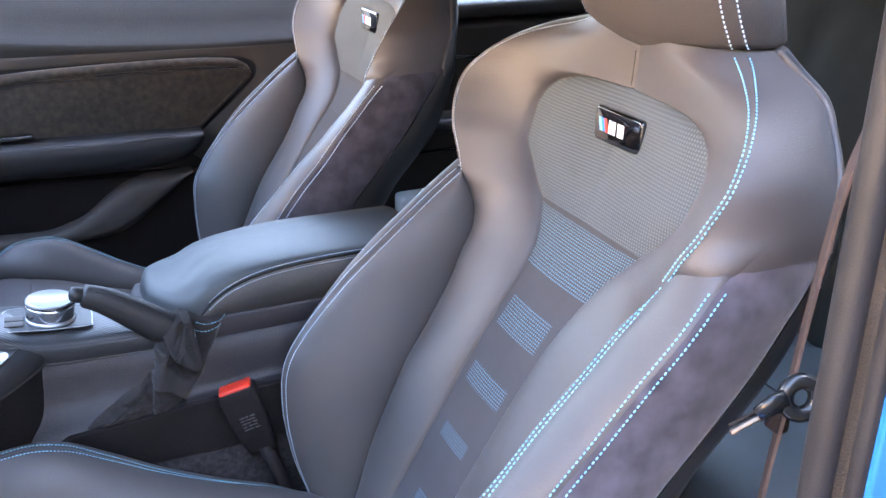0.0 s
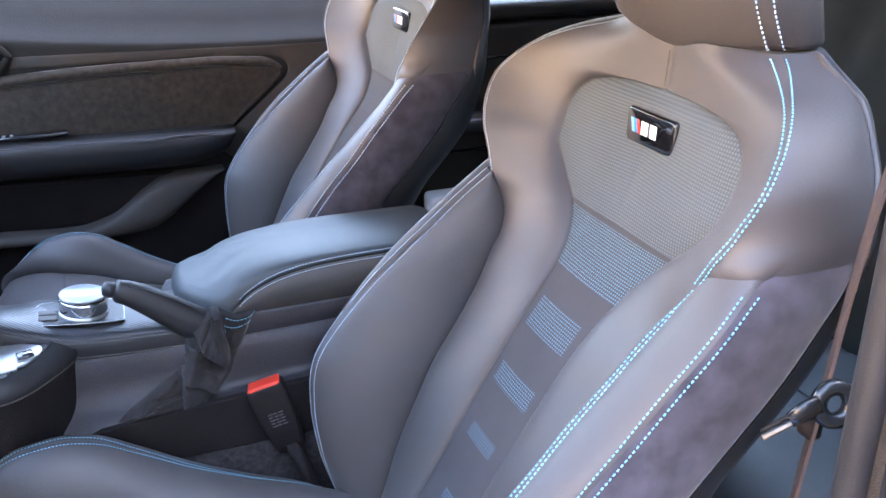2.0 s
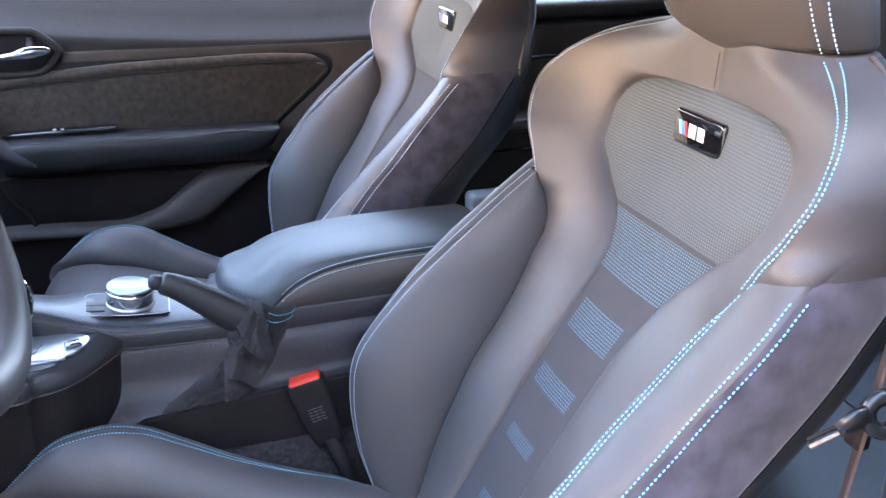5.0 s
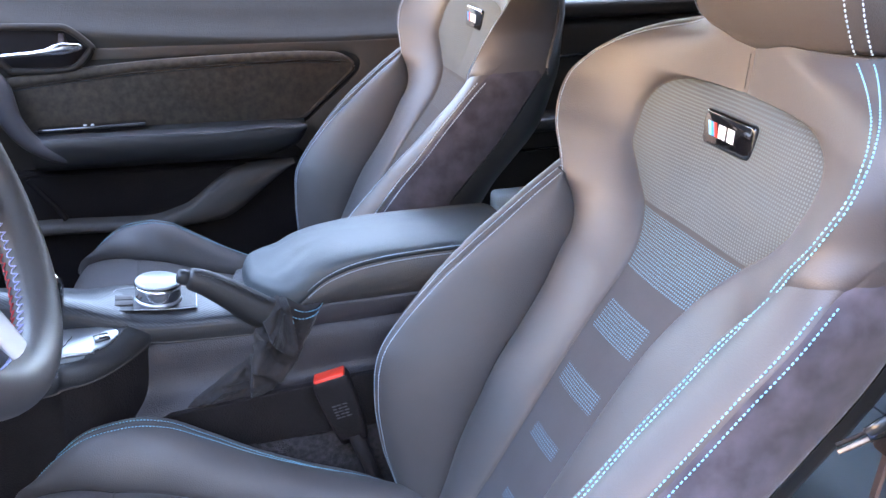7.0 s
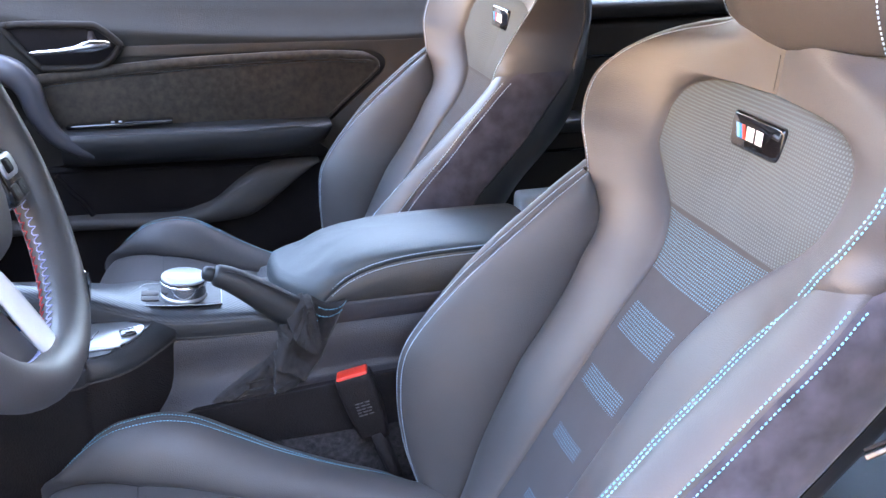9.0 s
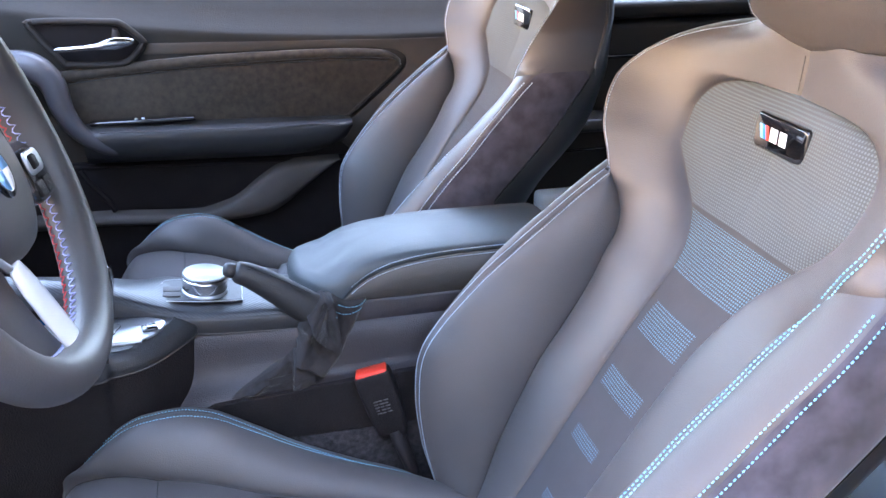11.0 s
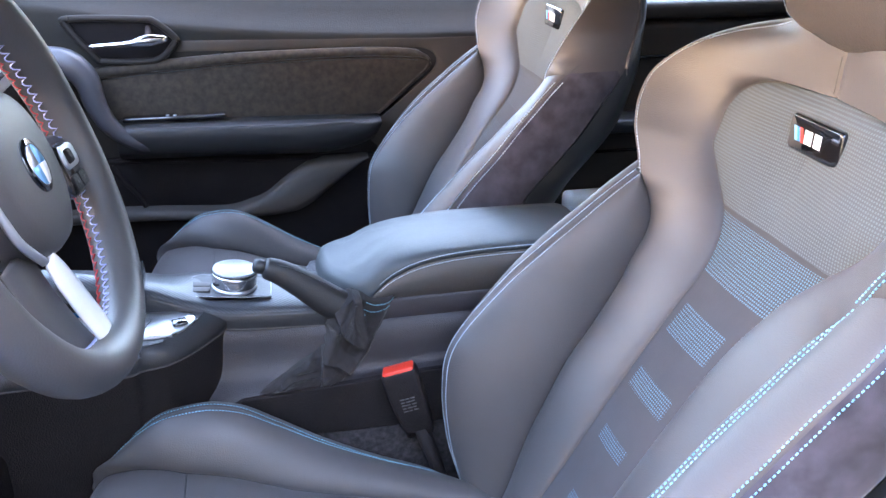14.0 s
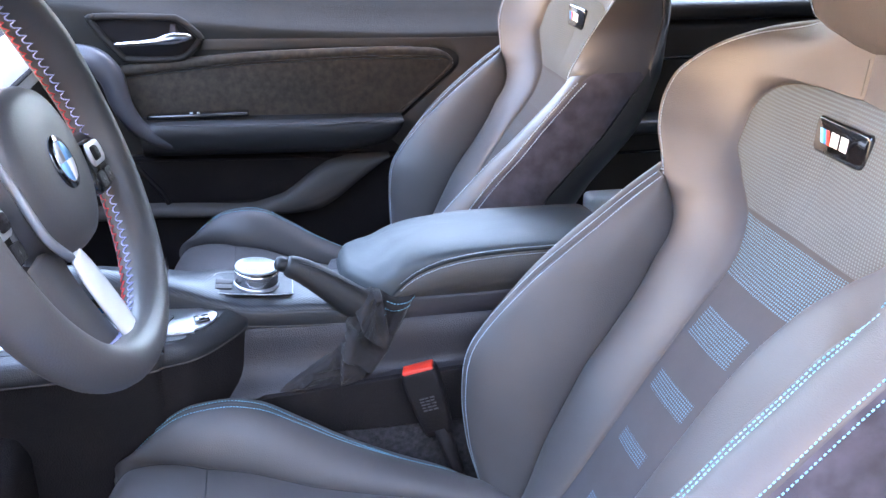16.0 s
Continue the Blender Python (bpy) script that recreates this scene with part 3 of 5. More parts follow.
def seat(name, y0, label, dz=0.0, dx=0.0, slim=0.0, cloths=(), thread=None):
    s = thing(name, (-.40, y0, SEAT_Z), label, "car seat", "front seats")
    ins, inner, strip, side, back, bols, istrip, iside, wing, crown, lane = PATCH
    lo = ZS < .816
    back_by = slim * np.exp(-((ZS - .58) / .11) ** 2)[:, None]
    bols, istrip, iside = [bols[0], bols[1].copy()], istrip.copy(), iside.copy()
    bols[1][..., 0] += back_by * np.linspace(0, 1, bols[1].shape[1])[None]
    istrip[..., 0] += back_by
    iside[..., 0] += back_by
    # centre insert, lower striped part and upper dotted pad
    full = np.concatenate([sided(ins[:, ::-1], -1, y0), sided(ins[:, 1:], 1, y0)], 1)
    rows = int(lo.sum())
    top = int((ZS <= .949).sum())
    part("striped_insert", sheet(full[:rows + 1]), cloths[0], s, "charcoal cloth insert with pale blue dotted bands")
    part("shoulder_pad", sheet(full[rows:top]), cloths[1], s, "grey dotted cloth pad between the shoulders")
    up = np.concatenate([sided(inner[:, ::-1], -1, y0), sided(inner[:, 1:], 1, y0)], 1)
    part("shoulder_cover", sheet(up[top - 1:]), LEATHER, s)
    cb_, cw = int((ZS < .868).sum()), int((ZS < .80).sum())
    for sg in (-1, 1):
        part("flank_panel", sheet(sided(inner, sg, y0)[:top]), LEATHER, s)
        part("bolster", sheet(sided(bols[(1 + sg) // 2], sg, y0)[:cb_]), LEATHER, s)
    cr = int((ZS < .875).sum())
    part("ridge_strip", sheet(sided(strip, -1, y0)[:cr]), LEATHER, s)
    part("side_panel", sheet(sided(side, -1, y0)[:cr]), ALCANTARA, s, "mottled grey alcantara side panel")
    part("shoulder_side", sheet(sided(crown, -1, y0)), LEATHER, s)
    part("ridge_strip", sheet(sided(istrip, 1, y0)[:cb_]), LEATHER, s)
    part("side_panel", sheet(sided(iside, 1, y0)[:cb_]), ALCANTARA, s)
    part("shoulder_side", sheet(sided(wing, 1, y0)[cw:]), LEATHER, s)
    shell = np.concatenate([sided(back[:, :-1], -1, y0), sided(tucked(back)[:, ::-1], 1, y0)], 1)
    part("back_shell", sheet(shell), BACK_SHELL, s, "dark grey moulded back shell")
    rim_ = sided(crown, -1, y0)[1:, -1]
    rim_[:, 0] += .0015
    part("shell_piping", tube(rim_, .0028, 8), LEATHER, s)
    # top closure under the headrest
    ringtop = np.concatenate([up[-1], sided(wing, 1, y0)[-1, 1:], shell[-1][::-1], sided(crown, -1, y0)[-1, ::-1]], 0)
    v = [tuple(p) for p in ringtop] + [tuple(ringtop.mean(0) + np.array([0, 0, .004]))]
    part("shoulder_top", (v, [(i, (i + 1) % len(ringtop), len(ringtop)) for i in range(len(ringtop))]), LEATHER, s)
    hr = part("headrest", lofted(headrest_rings(y0 + .004)), LEATHER_GRAIN, s, "grained leather headrest")
    rings = np.array(headrest_rings(y0 + .004))
    # threads
    c3 = NI
    for sg in (-1, 1):
        st_, sd_ = (strip, side) if sg < 0 else (istrip, iside)
        both = np.concatenate([bols[(1 + sg) // 2][:, :-1], st_], 1)
        coarse = (.0044, .0027, .0008) if sg < 0 else (.0036, .0023, .0005)
        cord = thread if sg < 0 else THREAD_PALE
        a, b = sided(beside(both, NI // 2, -.0075 if sg < 0 else -.0055), sg, y0), sided(beside(both, NI // 2, .0050 if sg < 0 else .0055), sg, y0)
        part("stitching", stitches([cut(a, .41, .843 if sg < 0 else .826), cut(b, .41, .846 if sg < 0 else .834)], *coarse), cord, s, "pale blue double stitching")
        both = np.concatenate([inner[:, :-1], wing], 1)
        a = beside(both, NI, -.0105 if sg < 0 else -.004)
        b = beside(crown[1:], 0, .0035, .0012)
        part("stitching", stitches([sided(cut(a, .840 if sg < 0 else .815, 1.0), sg, y0)] + ([sided(cut(b, .844, 1.0), sg, y0)] if sg < 0 else []), *coarse), cord, s, "pale blue double stitching")
        edge = np.concatenate([st_[:, :-1], sd_], 1)
        a, b = sided(beside(edge, NS, -.0045), sg, y0), sided(beside(edge, NS, .006), sg, y0)
        a[:, 1] += sg * .0006
        b[:, 1] += sg * .0008
        part("stitching", stitches([cut(a, .41, .866), cut(b, .41, .866)], *coarse), cord, s, "pale blue double stitching")
        lines = []
        for ang in (23.3, 25.0):
            q_ = ang if sg > 0 else 24 - ang
            p = catmull([r[int(q_)] * (1 - q_ % 1) + r[min(24, int(q_) + 1)] * (q_ % 1) for r in rings[1:6]], 8)
            p[:, 0] -= .0006
            p[:, 1] += sg * .0004
            lines.append(p)
        part("headrest_stitching", stitches(lines, *coarse), THREAD_PALE, hr)
    part("side_seam", tube(sided(crown[1] + np.array([.004, -.003, .001]), -1, y0), .0012, 6), SHELL, s)
    for sg in (-1, 1):
        edge = sided(ins[:top, -1], sg, y0)
        edge[:, 0] -= .0004
        part("insert_piping", tube(edge, .0008, 6), LEATHER_GRAIN, s)
    seamline = [(CENTRE(z)[0] - .0006, y0, z) for z in np.linspace(.953, .985, 10)]
    part("centre_seam", tube(seamline, .0004, 6), SHELL, s)
    badge(y0, s)
    # cushion
    X, (ci, cb, cs, cside) = cushion_patches(dz, dx)
    full = np.concatenate([sided(ci[:, ::-1], -1, y0), sided(ci[:, 1:], 1, y0)], 1)
    sp = int((X < -.617).sum())
    part("thigh_support", sheet(full[:sp + 1]), LEATHER, s)
    part("seat_cushion", sheet(full[sp:]), LEATHER, s)
    part("cross_seam", tube([(a, b, c + .0004) for a, b, c in full[sp]], .0009, 6), SHELL, s)
    lip = np.concatenate([sided(ci[:1, ::-1], -1, y0), sided(ci[:1, 1:], 1, y0)], 1)
    drop = lip.copy()
    drop[..., 2] = SEAT_Z + .06
    part("front_apron", sheet(np.concatenate([lip, drop], 0)), PLASTIC, s)
    for sg in (-1, 1):
        part("cushion_bolster", sheet(sided(cb, sg, y0)), LEATHER, s)
        part("cushion_strip", sheet(sided(cs, sg, y0)), LEATHER, s)
        part("cushion_side", sheet(sided(cside, sg, y0)), PLASTIC, s)
        both = np.concatenate([cb[:, :-1], cs], 1)
        lines = []
        for d in (-.0080, .0030):
            q = sided(beside(both, 16, d, 0.0), sg, y0)
            q[:, 2] += .0007
            lines.append(q[(q[:, 0] > -.722 + dx)])
        part("cushion_stitching", stitches(lines), THREAD, s, "pale blue double stitching")
        q = sided(cb[:, 0], sg, y0)
        part("cushion_seam", tube([(a, b, c - .0002) for a, b, c in q[8:]], .0009, 6), SHELL, s)
        part("seat_rail", box(-.70, -.12, y0 + sg * .20 - .02, y0 + sg * .20 + .02, SEAT_Z - .02, SEAT_Z + .04, .004), PLASTIC, s)
    part("seat_pan", box(-.70, -.18, y0 - .22, y0 + .22, SEAT_Z + .03, SEAT_Z + .13, .02), PLASTIC, s)
    return s


seat("driver_seat", -.369, "charcoal leather sports seat with blue stitching and dotted insert", cloths=(STRIPE_CLOTH, PAD_CLOTH), thread=THREAD)
seat("passenger_seat", .359, "charcoal leather sports seat with blue stitching beside the far door", -.04, .015, .013, (STRIPE_FAINT, PAD_FAINT), THREAD_PALE)

# ---- centre console ----
console = thing("center_console", (-.45, 0, .24), "black plastic centre console with ribbed carbon-look trim", "console")


def console_section(x):
    """Half profile (outward, height) of the console side at x: a wall that runs out into a wide fillet."""
    edge = .552 + .06 * (x + .62) + .002
    scoop = [(.140, .40), (.140, edge - .005), (.1385, edge + .001), (.134, edge + .006), (.127, edge + .0105), (.1195, edge + .0155), (.113, edge + .0225), (.1085, edge + .032), (.106, edge + .044), (.104, .616), (.1015, .628), (.0985, .633), (.09, .634)]
    plain = [(.140, .40), (.140, edge - .007), (.139, edge - .003), (.134, edge), (.128, edge + .001), (.1215, edge + .0025), (.117, edge + .006), (.1145, edge + .014), (.113, edge + .030), (.110, .616), (.105, .628), (.0985, .633), (.09, .634)]
    g = float(smoothstep(-.475, -.425, x))
    return [(p[0] * (1 - g) + q[0] * g, p[1] * (1 - g) + q[1] * g) for p, q in zip(scoop, plain)]


rows = []
for x in np.concatenate([np.linspace(-1.0, -.61, 14), np.linspace(-.60, -.522, 40), np.linspace(-.515, .10, 20)]):
    prof = console_section(x)
    low_ = .045 * float(smoothstep(-.44, -.50, x))
    far = 1 - .62 * float(smoothstep(-.44, -.50, x))
    rows.append([(x, -a, b) for a, b in prof] + [(x, a * far, b - low_) for a, b in reversed(prof)])
part("console_body", sheet(rows), CONSOLE_PLASTIC, console)
for sg in (-1, 1):
    ledge = [(-.566, .505), (.08, .505), (.08, .597), (-.335, .577), (-.46, .5685), (-.55, .562), (-.566, .556)]
    part("side_panel", turned(side_plate(ledge, -.1445, .008, .0015), pose(0, 0, 0) if sg < 0 else Matrix.Diagonal((1, -1, 1, 1))), PLASTIC, console, smooth=False)
tun = solo("tunnel_carpet", sheet([[(x, sy * y, z) for sy, y, z in ((-1, .20, .2), (-1, .165, .30), (-1, .15, .44), (-1, .147, .503), (1, .147, .503), (1, .15, .44), (1, .165, .30), (1, .20, .2))] for x in np.linspace(-1.1, .35, 12)]),
           CARPET, "dark grey carpet over the transmission tunnel", "carpet", kind="structure", at=(-.3, 0, .2))
# trim panel that slopes up towards the front
trim = pchip([(-.80, .722), (-.648, .687), (-.60, .670), (-.563, .660), (-.50, .656), (-.454, .654), (-.36, .652)])
edge_w = pchip([(-.80, .085), (-.648, .088), (-.60, .094), (-.52, .0985), (-.36, .0985)])
rows, low_ = [], []
for x in np.linspace(-.78, -.37, 44):
    w, z = edge_w(x)[0], trim(x)[0]
    fall = .017 * float(smoothstep(-.585, -.645, x)) + .10 * max(0.0, -.645 - x)
    rows.append([(x, -a, b) for a, b in [(w + .001, z - .004), (w - .001, z - .001), (w - .006, z + .001), (w - .02, z + .003), (.03, z + .004 - .7 * fall), (.0, z + .002 - fall), (-.015, z - .006 - fall), (-.028, z - .018 - fall), (-.038, z - .034 - fall), (-.045, z - .055 - fall)]])
    low_.append([(x, -a, b) for a, b in [(w + .002, z - .026), (w + .0035, z - .022), (w + .003, z - .008), (w + .0015, z - .0045), (w - .001, z - .0042)]])
part("trim_panel", sheet(rows), CARBON, console, "ribbed carbon-look trim panel")
part("trim_fascia", sheet(low_), DOOR_VINYL, console)
part("trim_seam", tube([(x, -edge_w(x)[0] - .003, trim(x)[0] - .024) for x in np.linspace(-.575, -.42, 12)], .001, 6), LIP_PLASTIC, console)

# selector surround with silver inlay
crest = catmull([(-1.0, -.190), (-.70, -.186), (-.648, -.1735), (-.627, -.1605), (-.607, -.1375), (-.592, -.115), (-.584, -.0976), (-.580, -.085)], 8)
foot = catmull([(-1.0, -.200), (-.70, -.193), (-.650, -.1805), (-.626, -.1735), (-.604, -.157), (-.5811, -.1293), (-.565, -.1045), (-.5605, -.085)], 8)
core = np.array([-.76, -.083])


def ring_at(line, k, z):
    return [(*(p + (core - p) * k), z) for p in line]


mid_ = .5 * (crest + foot)
sel = part("selector_surround", sheet([ring_at(crest, .97, .660), ring_at(crest, .04, .6602), ring_at(crest, .012, .6598), ring_at(crest, 0, .6588), ring_at(mid_ * .4 + crest * .6, -.02, .6555), ring_at(mid_ * .4 + foot * .6, -.022, .6470), ring_at(foot, -.006, .6400), ring_at(foot, 0, .6372), ring_at(foot, .012, .6362)]), DOOR_VINYL, console, "soft black sloping selector surround")
part("surround_wall", sheet([ring_at(foot, .010, .6368), ring_at(foot, .016, .630), ring_at(foot, .020, .60), ring_at(foot, .03, .52), ring_at(foot, .05, .40)]), PLASTIC, console)
# Thin lip in a paler colour, which paints the highlight along it.
part("lip_highlight", tube(ring_at(foot, -.001, .6368), .0010, 6), LIP_PLASTIC, console)
part("selector_inlay", plate(catmull([(-1.0, -.150), (-.66, -.1535), (-.618, -.1465), (-.601, -.130), (-.5955, -.111), (-.610, -.0975), (-.66, -.0895), (-1.0, -.089)], 6, True), .003, .0012, pose(0, 0, .6595)), SILVER, sel, "brushed silver inlay")
part("shift_gate", plate(catmull([(-.80, -.135), (-.67, -.138), (-.648, -.122), (-.66, -.104), (-.80, -.10)], 5, True), .0015, .0006, pose(0, 0, .6622)), SILVER, sel)
part("gate_rim", tube([(u, v, .6628) for u, v in catmull([(-.80, -.135), (-.67, -.138), (-.648, -.122), (-.66, -.104), (-.80, -.10)], 5)], .0006, 6), GLOSS, sel)
part("surround_seam", tube([(u, v, .6605) for u, v in catmull([(-.90, -.166), (-.66, -.1685), (-.626, -.154), (-.602, -.1295), (-.5885, -.105), (-.586, -.092)], 6)], .0006, 6), SHELL, sel)
part("park_button", turned(box(-.0085, .0085, -.007, .007, 0, .004, .0015), pose(-.612, -.1255, .662, 0, 0, 14)), GLOSS, sel, "black park button")
part("park_mark", turned(box(-.003, .003, -.002, .002, 0, .0006, 0), pose(-.612, -.1255, .6658, 0, 0, 14)), WHITE, sel)
lever = thing("gear_lever", (-.668, -.115, .66), "black and silver gear selector lever", "gear lever")
part("lever_shaft", spin([(.014, 0), (.013, .02), (.016, .035), (.019, .045)], pose(-.668, -.115, .66, 0, 4, 0)), CHROME, lever)
part("lever_knob", spin([(.018, .042), (.0205, .052), (.021, .066), (.019, .078), (.012, .084), (.002, .086)], pose(-.668, -.115, .66, 0, 4, 0)), GLOSS, lever)

# rotary controller
ctrl = thing("rotary_controller", (-.545, -.05, .672), "round silver rotary controller on the console", "control knob")
tilt = pose(-.551, -.048, .6650, 0, 6, 0)
frame_line = catmull([(-.052, -.016), (-.05, .026), (-.03, .034), (.035, .034), (.043, .026), (.043, -.016), (.035, -.028), (-.04, -.028)], 5, True)
part("base_plate", plate(frame_line, .0015, .0006, tilt), DOOR_VINYL, ctrl)
part("plate_rim", tube([tuple(tilt @ Vector((u, v, .0012))) for u, v in list(frame_line) + [frame_line[0]]], .0005, 6), SILVER, ctrl)
part("knob_skirt", spin([(.0272, .0015), (.0272, .003), (.0262, .0055)], tilt, 48), SILVER, ctrl)
part("knob", spin([(.0255, .005), (.0262, .006), (.0262, .0165), (.0268, .018), (.0268, .0215)], tilt, 48), CHROME, ctrl)
part("knob_band", spin([(.0266, .0215), (.027, .0228), (.0266, .0242)], tilt, 48), GLOSS, ctrl)
part("knob_top", spin([(.0264, .0242), (.026, .0262), (.0235, .0268), (.0228, .0262), (.001, .0261)], tilt, 48), TOUCH, ctrl, "pale satin touch surface")
for k in range(2):
    part("menu_button", turned(box(-.010, .010, -.0065, .0065, 0, .002, .0008), tilt @ pose(-.0385, -.011 + .0145 * k, .0012)), LIP_PLASTIC, ctrl)

# hand brake with its gaiter
brake = thing("hand_brake", (-.43, -.10, .57), "black leather hand brake lever with a folded suede gaiter", "hand brake")
ax = np.array([(-.515, -.097, .7105), (-.495, -.097, .7015), (-.468, -.097, .682), (-.4435, -.097, .662), (-.4243, -.097, .648)])
part("grip", tube(catmull(ax, 6), np.interp(np.linspace(0, 1, 25), [0, .03, .08, .25, .5, .75, 1], [.006, .0105, .0125, .0142, .0168, .0188, .0195]), 22, 1.05), GRIP, brake)
part("release_button", tube([(-.5265, -.097, .7145), (-.525, -.097, .714), (-.520, -.097, .7125), (-.511, -.097, .709)], [.003, .0075, .009, .0085], 18), SHELL, brake, "smooth black release button")
gl_ = catmull(ax[:4], 6)
part("grip_seam", tube([(x + .0075 + .0006 * k, -.1065 - .0002 * k, z + .0085 + .0004 * k) for k, (x, _, z) in enumerate(gl_[3:])], .0005, 6), SHELL, brake)
topc = np.array([-.4243, -.097, .648])
dirv = np.array([.784, 0, -.62])
uu, vv = np.array([0, 1.0, 0]), np.array([.62, 0, .784])
GL = pchip([(0, -.4420, .6455), (.14, -.4478, .6292), (.28, -.4507, .6129), (.43, -.4606, .6014), (.57, -.4779, .5936), (.73, -.5021, .5801), (.9, -.5224, .5708), (1, -.5313, .5650)])
GR = pchip([(0, -.3603, .6611), (.14, -.3737, .6371), (.28, -.388, .6107), (.43, -.3976, .595), (.57, -.409, .5836), (.73, -.4237, .5728), (.9, -.4346, .5677), (1, -.4404, .5650)])
# folds of the cloth: line, height, width, and whether one side stands proud
FOLDS = [([(-.4318, .6393), (-.4249, .6255), (-.4138, .6124), (-.4047, .6086), (-.3989, .6161), (-.4007, .6414), (-.4041, .662)], .0095, .016, True),
         ([(-.4427, .6253), (-.4521, .6132), (-.4564, .591), (-.458, .5796)], .0085, .018, True),
         ([(-.4482, .595), (-.4355, .5875), (-.4235, .5761)], .0050, .012, True),
         ([(-.468, .6097), (-.4746, .594), (-.4953, .5798), (-.5163, .5670)], .0055, .007, False),
         ([(-.458, .5796), (-.488, .5817), (-.5082, .5736)], .0060, .011, True),
         ([(-.4406, .6362), (-.437, .634)], .0060, .006, False),
         ([(-.4134, .6706), (-.42, .6495), (-.4305, .6399)], .0060, .010, True),
         ([(-.412, .662), (-.4135, .640), (-.411, .622)], -.0050, .005, False),
         ([(-.432, .618), (-.428, .604), (-.416, .592)], -.0040, .006, False),
         ([(-.4600, .606), (-.4620, .592)], -.0050, .005, False)]


def fold_height(p, line, amp, wide, proud):
    """How far a fold lifts the points (n, 2) of the cloth."""
    best, side_ = np.full(len(p), 9.0), np.ones(len(p))
    for a, b in zip(line[:-1], line[1:]):
        a, b = np.array(a), np.array(b)
        t = np.clip(((p - a) @ (b - a)) / ((b - a) @ (b - a)), 0, 1)
        d = np.linalg.norm(p - (a + t[:, None] * (b - a)), axis=1)
        cr_ = (b - a)[0] * (p - a)[:, 1] - (b - a)[1] * (p - a)[:, 0]
        side_ = np.where(d < best, np.sign(cr_), side_)
        best = np.minimum(best, d)
    if not proud:
        return 1.4 * amp * np.exp(-(best / wide) ** 1.6)
    return 1.4 * np.where(side_ > 0, amp * np.exp(-(best / wide) ** 1.4), -.45 * amp * np.exp(-best / (.3 * wide)))


rows = []
for s_ in np.linspace(0, 1, 120):
    a, b = GL(s_), GR(s_)
    tt = np.linspace(0, 1, 110)
    p = a[None] * (1 - tt[:, None]) + b[None] * tt[:, None]
    p[:, 1] += .020 * np.exp(-((tt - .36) / .24) ** 2) * (1 - s_) ** 5
    y = -.113 - .026 * s_ - .006 * np.exp(-((tt - .3) / .25) ** 2) * (1 - s_) ** 3 + (.014 * (1 - s_) + .003) * np.abs(2 * tt - 1) ** 6
    for line, amp, wide, proud in FOLDS:
        y -= fold_height(p, [tuple(q) for q in catmull(line, 5)] if len(line) > 2 else line, amp, wide, proud) * min(1.0, 6 * (1.01 - s_))
    y -= [.0022 * noise.noise(Vector((u * 60, w * 60, 3.1))) + .0010 * noise.noise(Vector((u * 170, w * 170, 7.7))) for u, w in p]
    rows.append([(u, v_, w) for (u, w), v_ in zip(p, y)])
# tucked under at the bottom, back behind the lever at the top
rows.append([(u, v_ + .006, w - .006) for u, v_, w in rows[-1]])
rows.insert(0, [(u, v_ + .04, w - .002) for u, v_, w in rows[0]])
g = np.array(rows)
g = np.concatenate([g[:, :1] + np.array([.008, .030, 0]), g, g[:, -1:] + np.array([-.004, .030, 0])], 1)
part("gaiter", sheet(g), SUEDE, brake, "folded black suede gaiter")
hemline = [g[k] for k in (3, 9)]
part("gaiter_collar", tube([topc + .0205 * (math.cos(a) * uu + math.sin(a) * vv) - dirv * .001 for a in np.linspace(0, 2 * math.pi, 33)], .0020, 8), SUEDE, brake)
part("collar_stitching", stitches([[topc + .0252 * (math.cos(a) * uu + math.sin(a) * vv) - dirv * .001 for a in np.linspace(.3, 3.0, 20)]], .004, .003, .0005), THREAD, brake)
part("hem_stitching", stitches([h_[58:110] + np.array([0, -.0012, .0004]) for h_ in hemline], .0044, .0032, .0005), THREAD, brake)

# armrest
arm = thing("armrest", (-.28, 0, .64), "padded dark leather armrest with pale blue stitching on the console", "armrest")
plan = catmull([(-.447, 0), (-.44, -.05), (-.405, -.094), (-.36, -.0985), (-.25, -.099), (-.13, -.099), (-.105, -.085), (-.10, 0), (-.105, .042), (-.13, .050), (-.25, .056), (-.36, .068), (-.405, .074), (-.44, .05)], 6, True)
mid = np.array([-.27, 0])
rise = lambda x: .052 * (1 - math.exp(-max(0.0, x + .392) / .040))
low, upr = [], []
for k, (ins_, dzz) in enumerate(((.010, .652), (.003, .6535), (.0, .6545), (-.001, .6547), (.0006, .6552))):
    low.append([(p[0] + (mid[0] - p[0]) * ins_ * 4, p[1] * (1 - ins_ * 9), dzz + (rise(p[0]) if k > 2 else 0)) for p in plan])
for k, (f_, dzz) in enumerate(((1.0, .6555), (1.004, .661), (.99, .670), (.96, .677), (.90, .681), (.75, .6825), (.5, .683), (.2, .683), (.01, .683))):
    upr.append([(mid[0] + (p[0] - mid[0]) * (1 - (1 - f_) * .75), p[1] * f_, dzz + (1.0 if k == 0 else .96 if k == 1 else .80 if k == 2 else .68 if k == 3 else .62) * rise(mid[0] + (p[0] - mid[0]) * f_) + (0, 0, .001, .002)[min(k, 3)] - .010 * float(smoothstep(-.09, .08, p[1] * f_))) for p in plan])
part("armrest_side", lofted(low), LEATHER_GRAIN, arm)
part("armrest_pad", lofted(upr), ARM_LEATHER, arm)
seam = np.array([(p[0], p[1], .656 + rise(p[0])) for p in plan])
ln = []
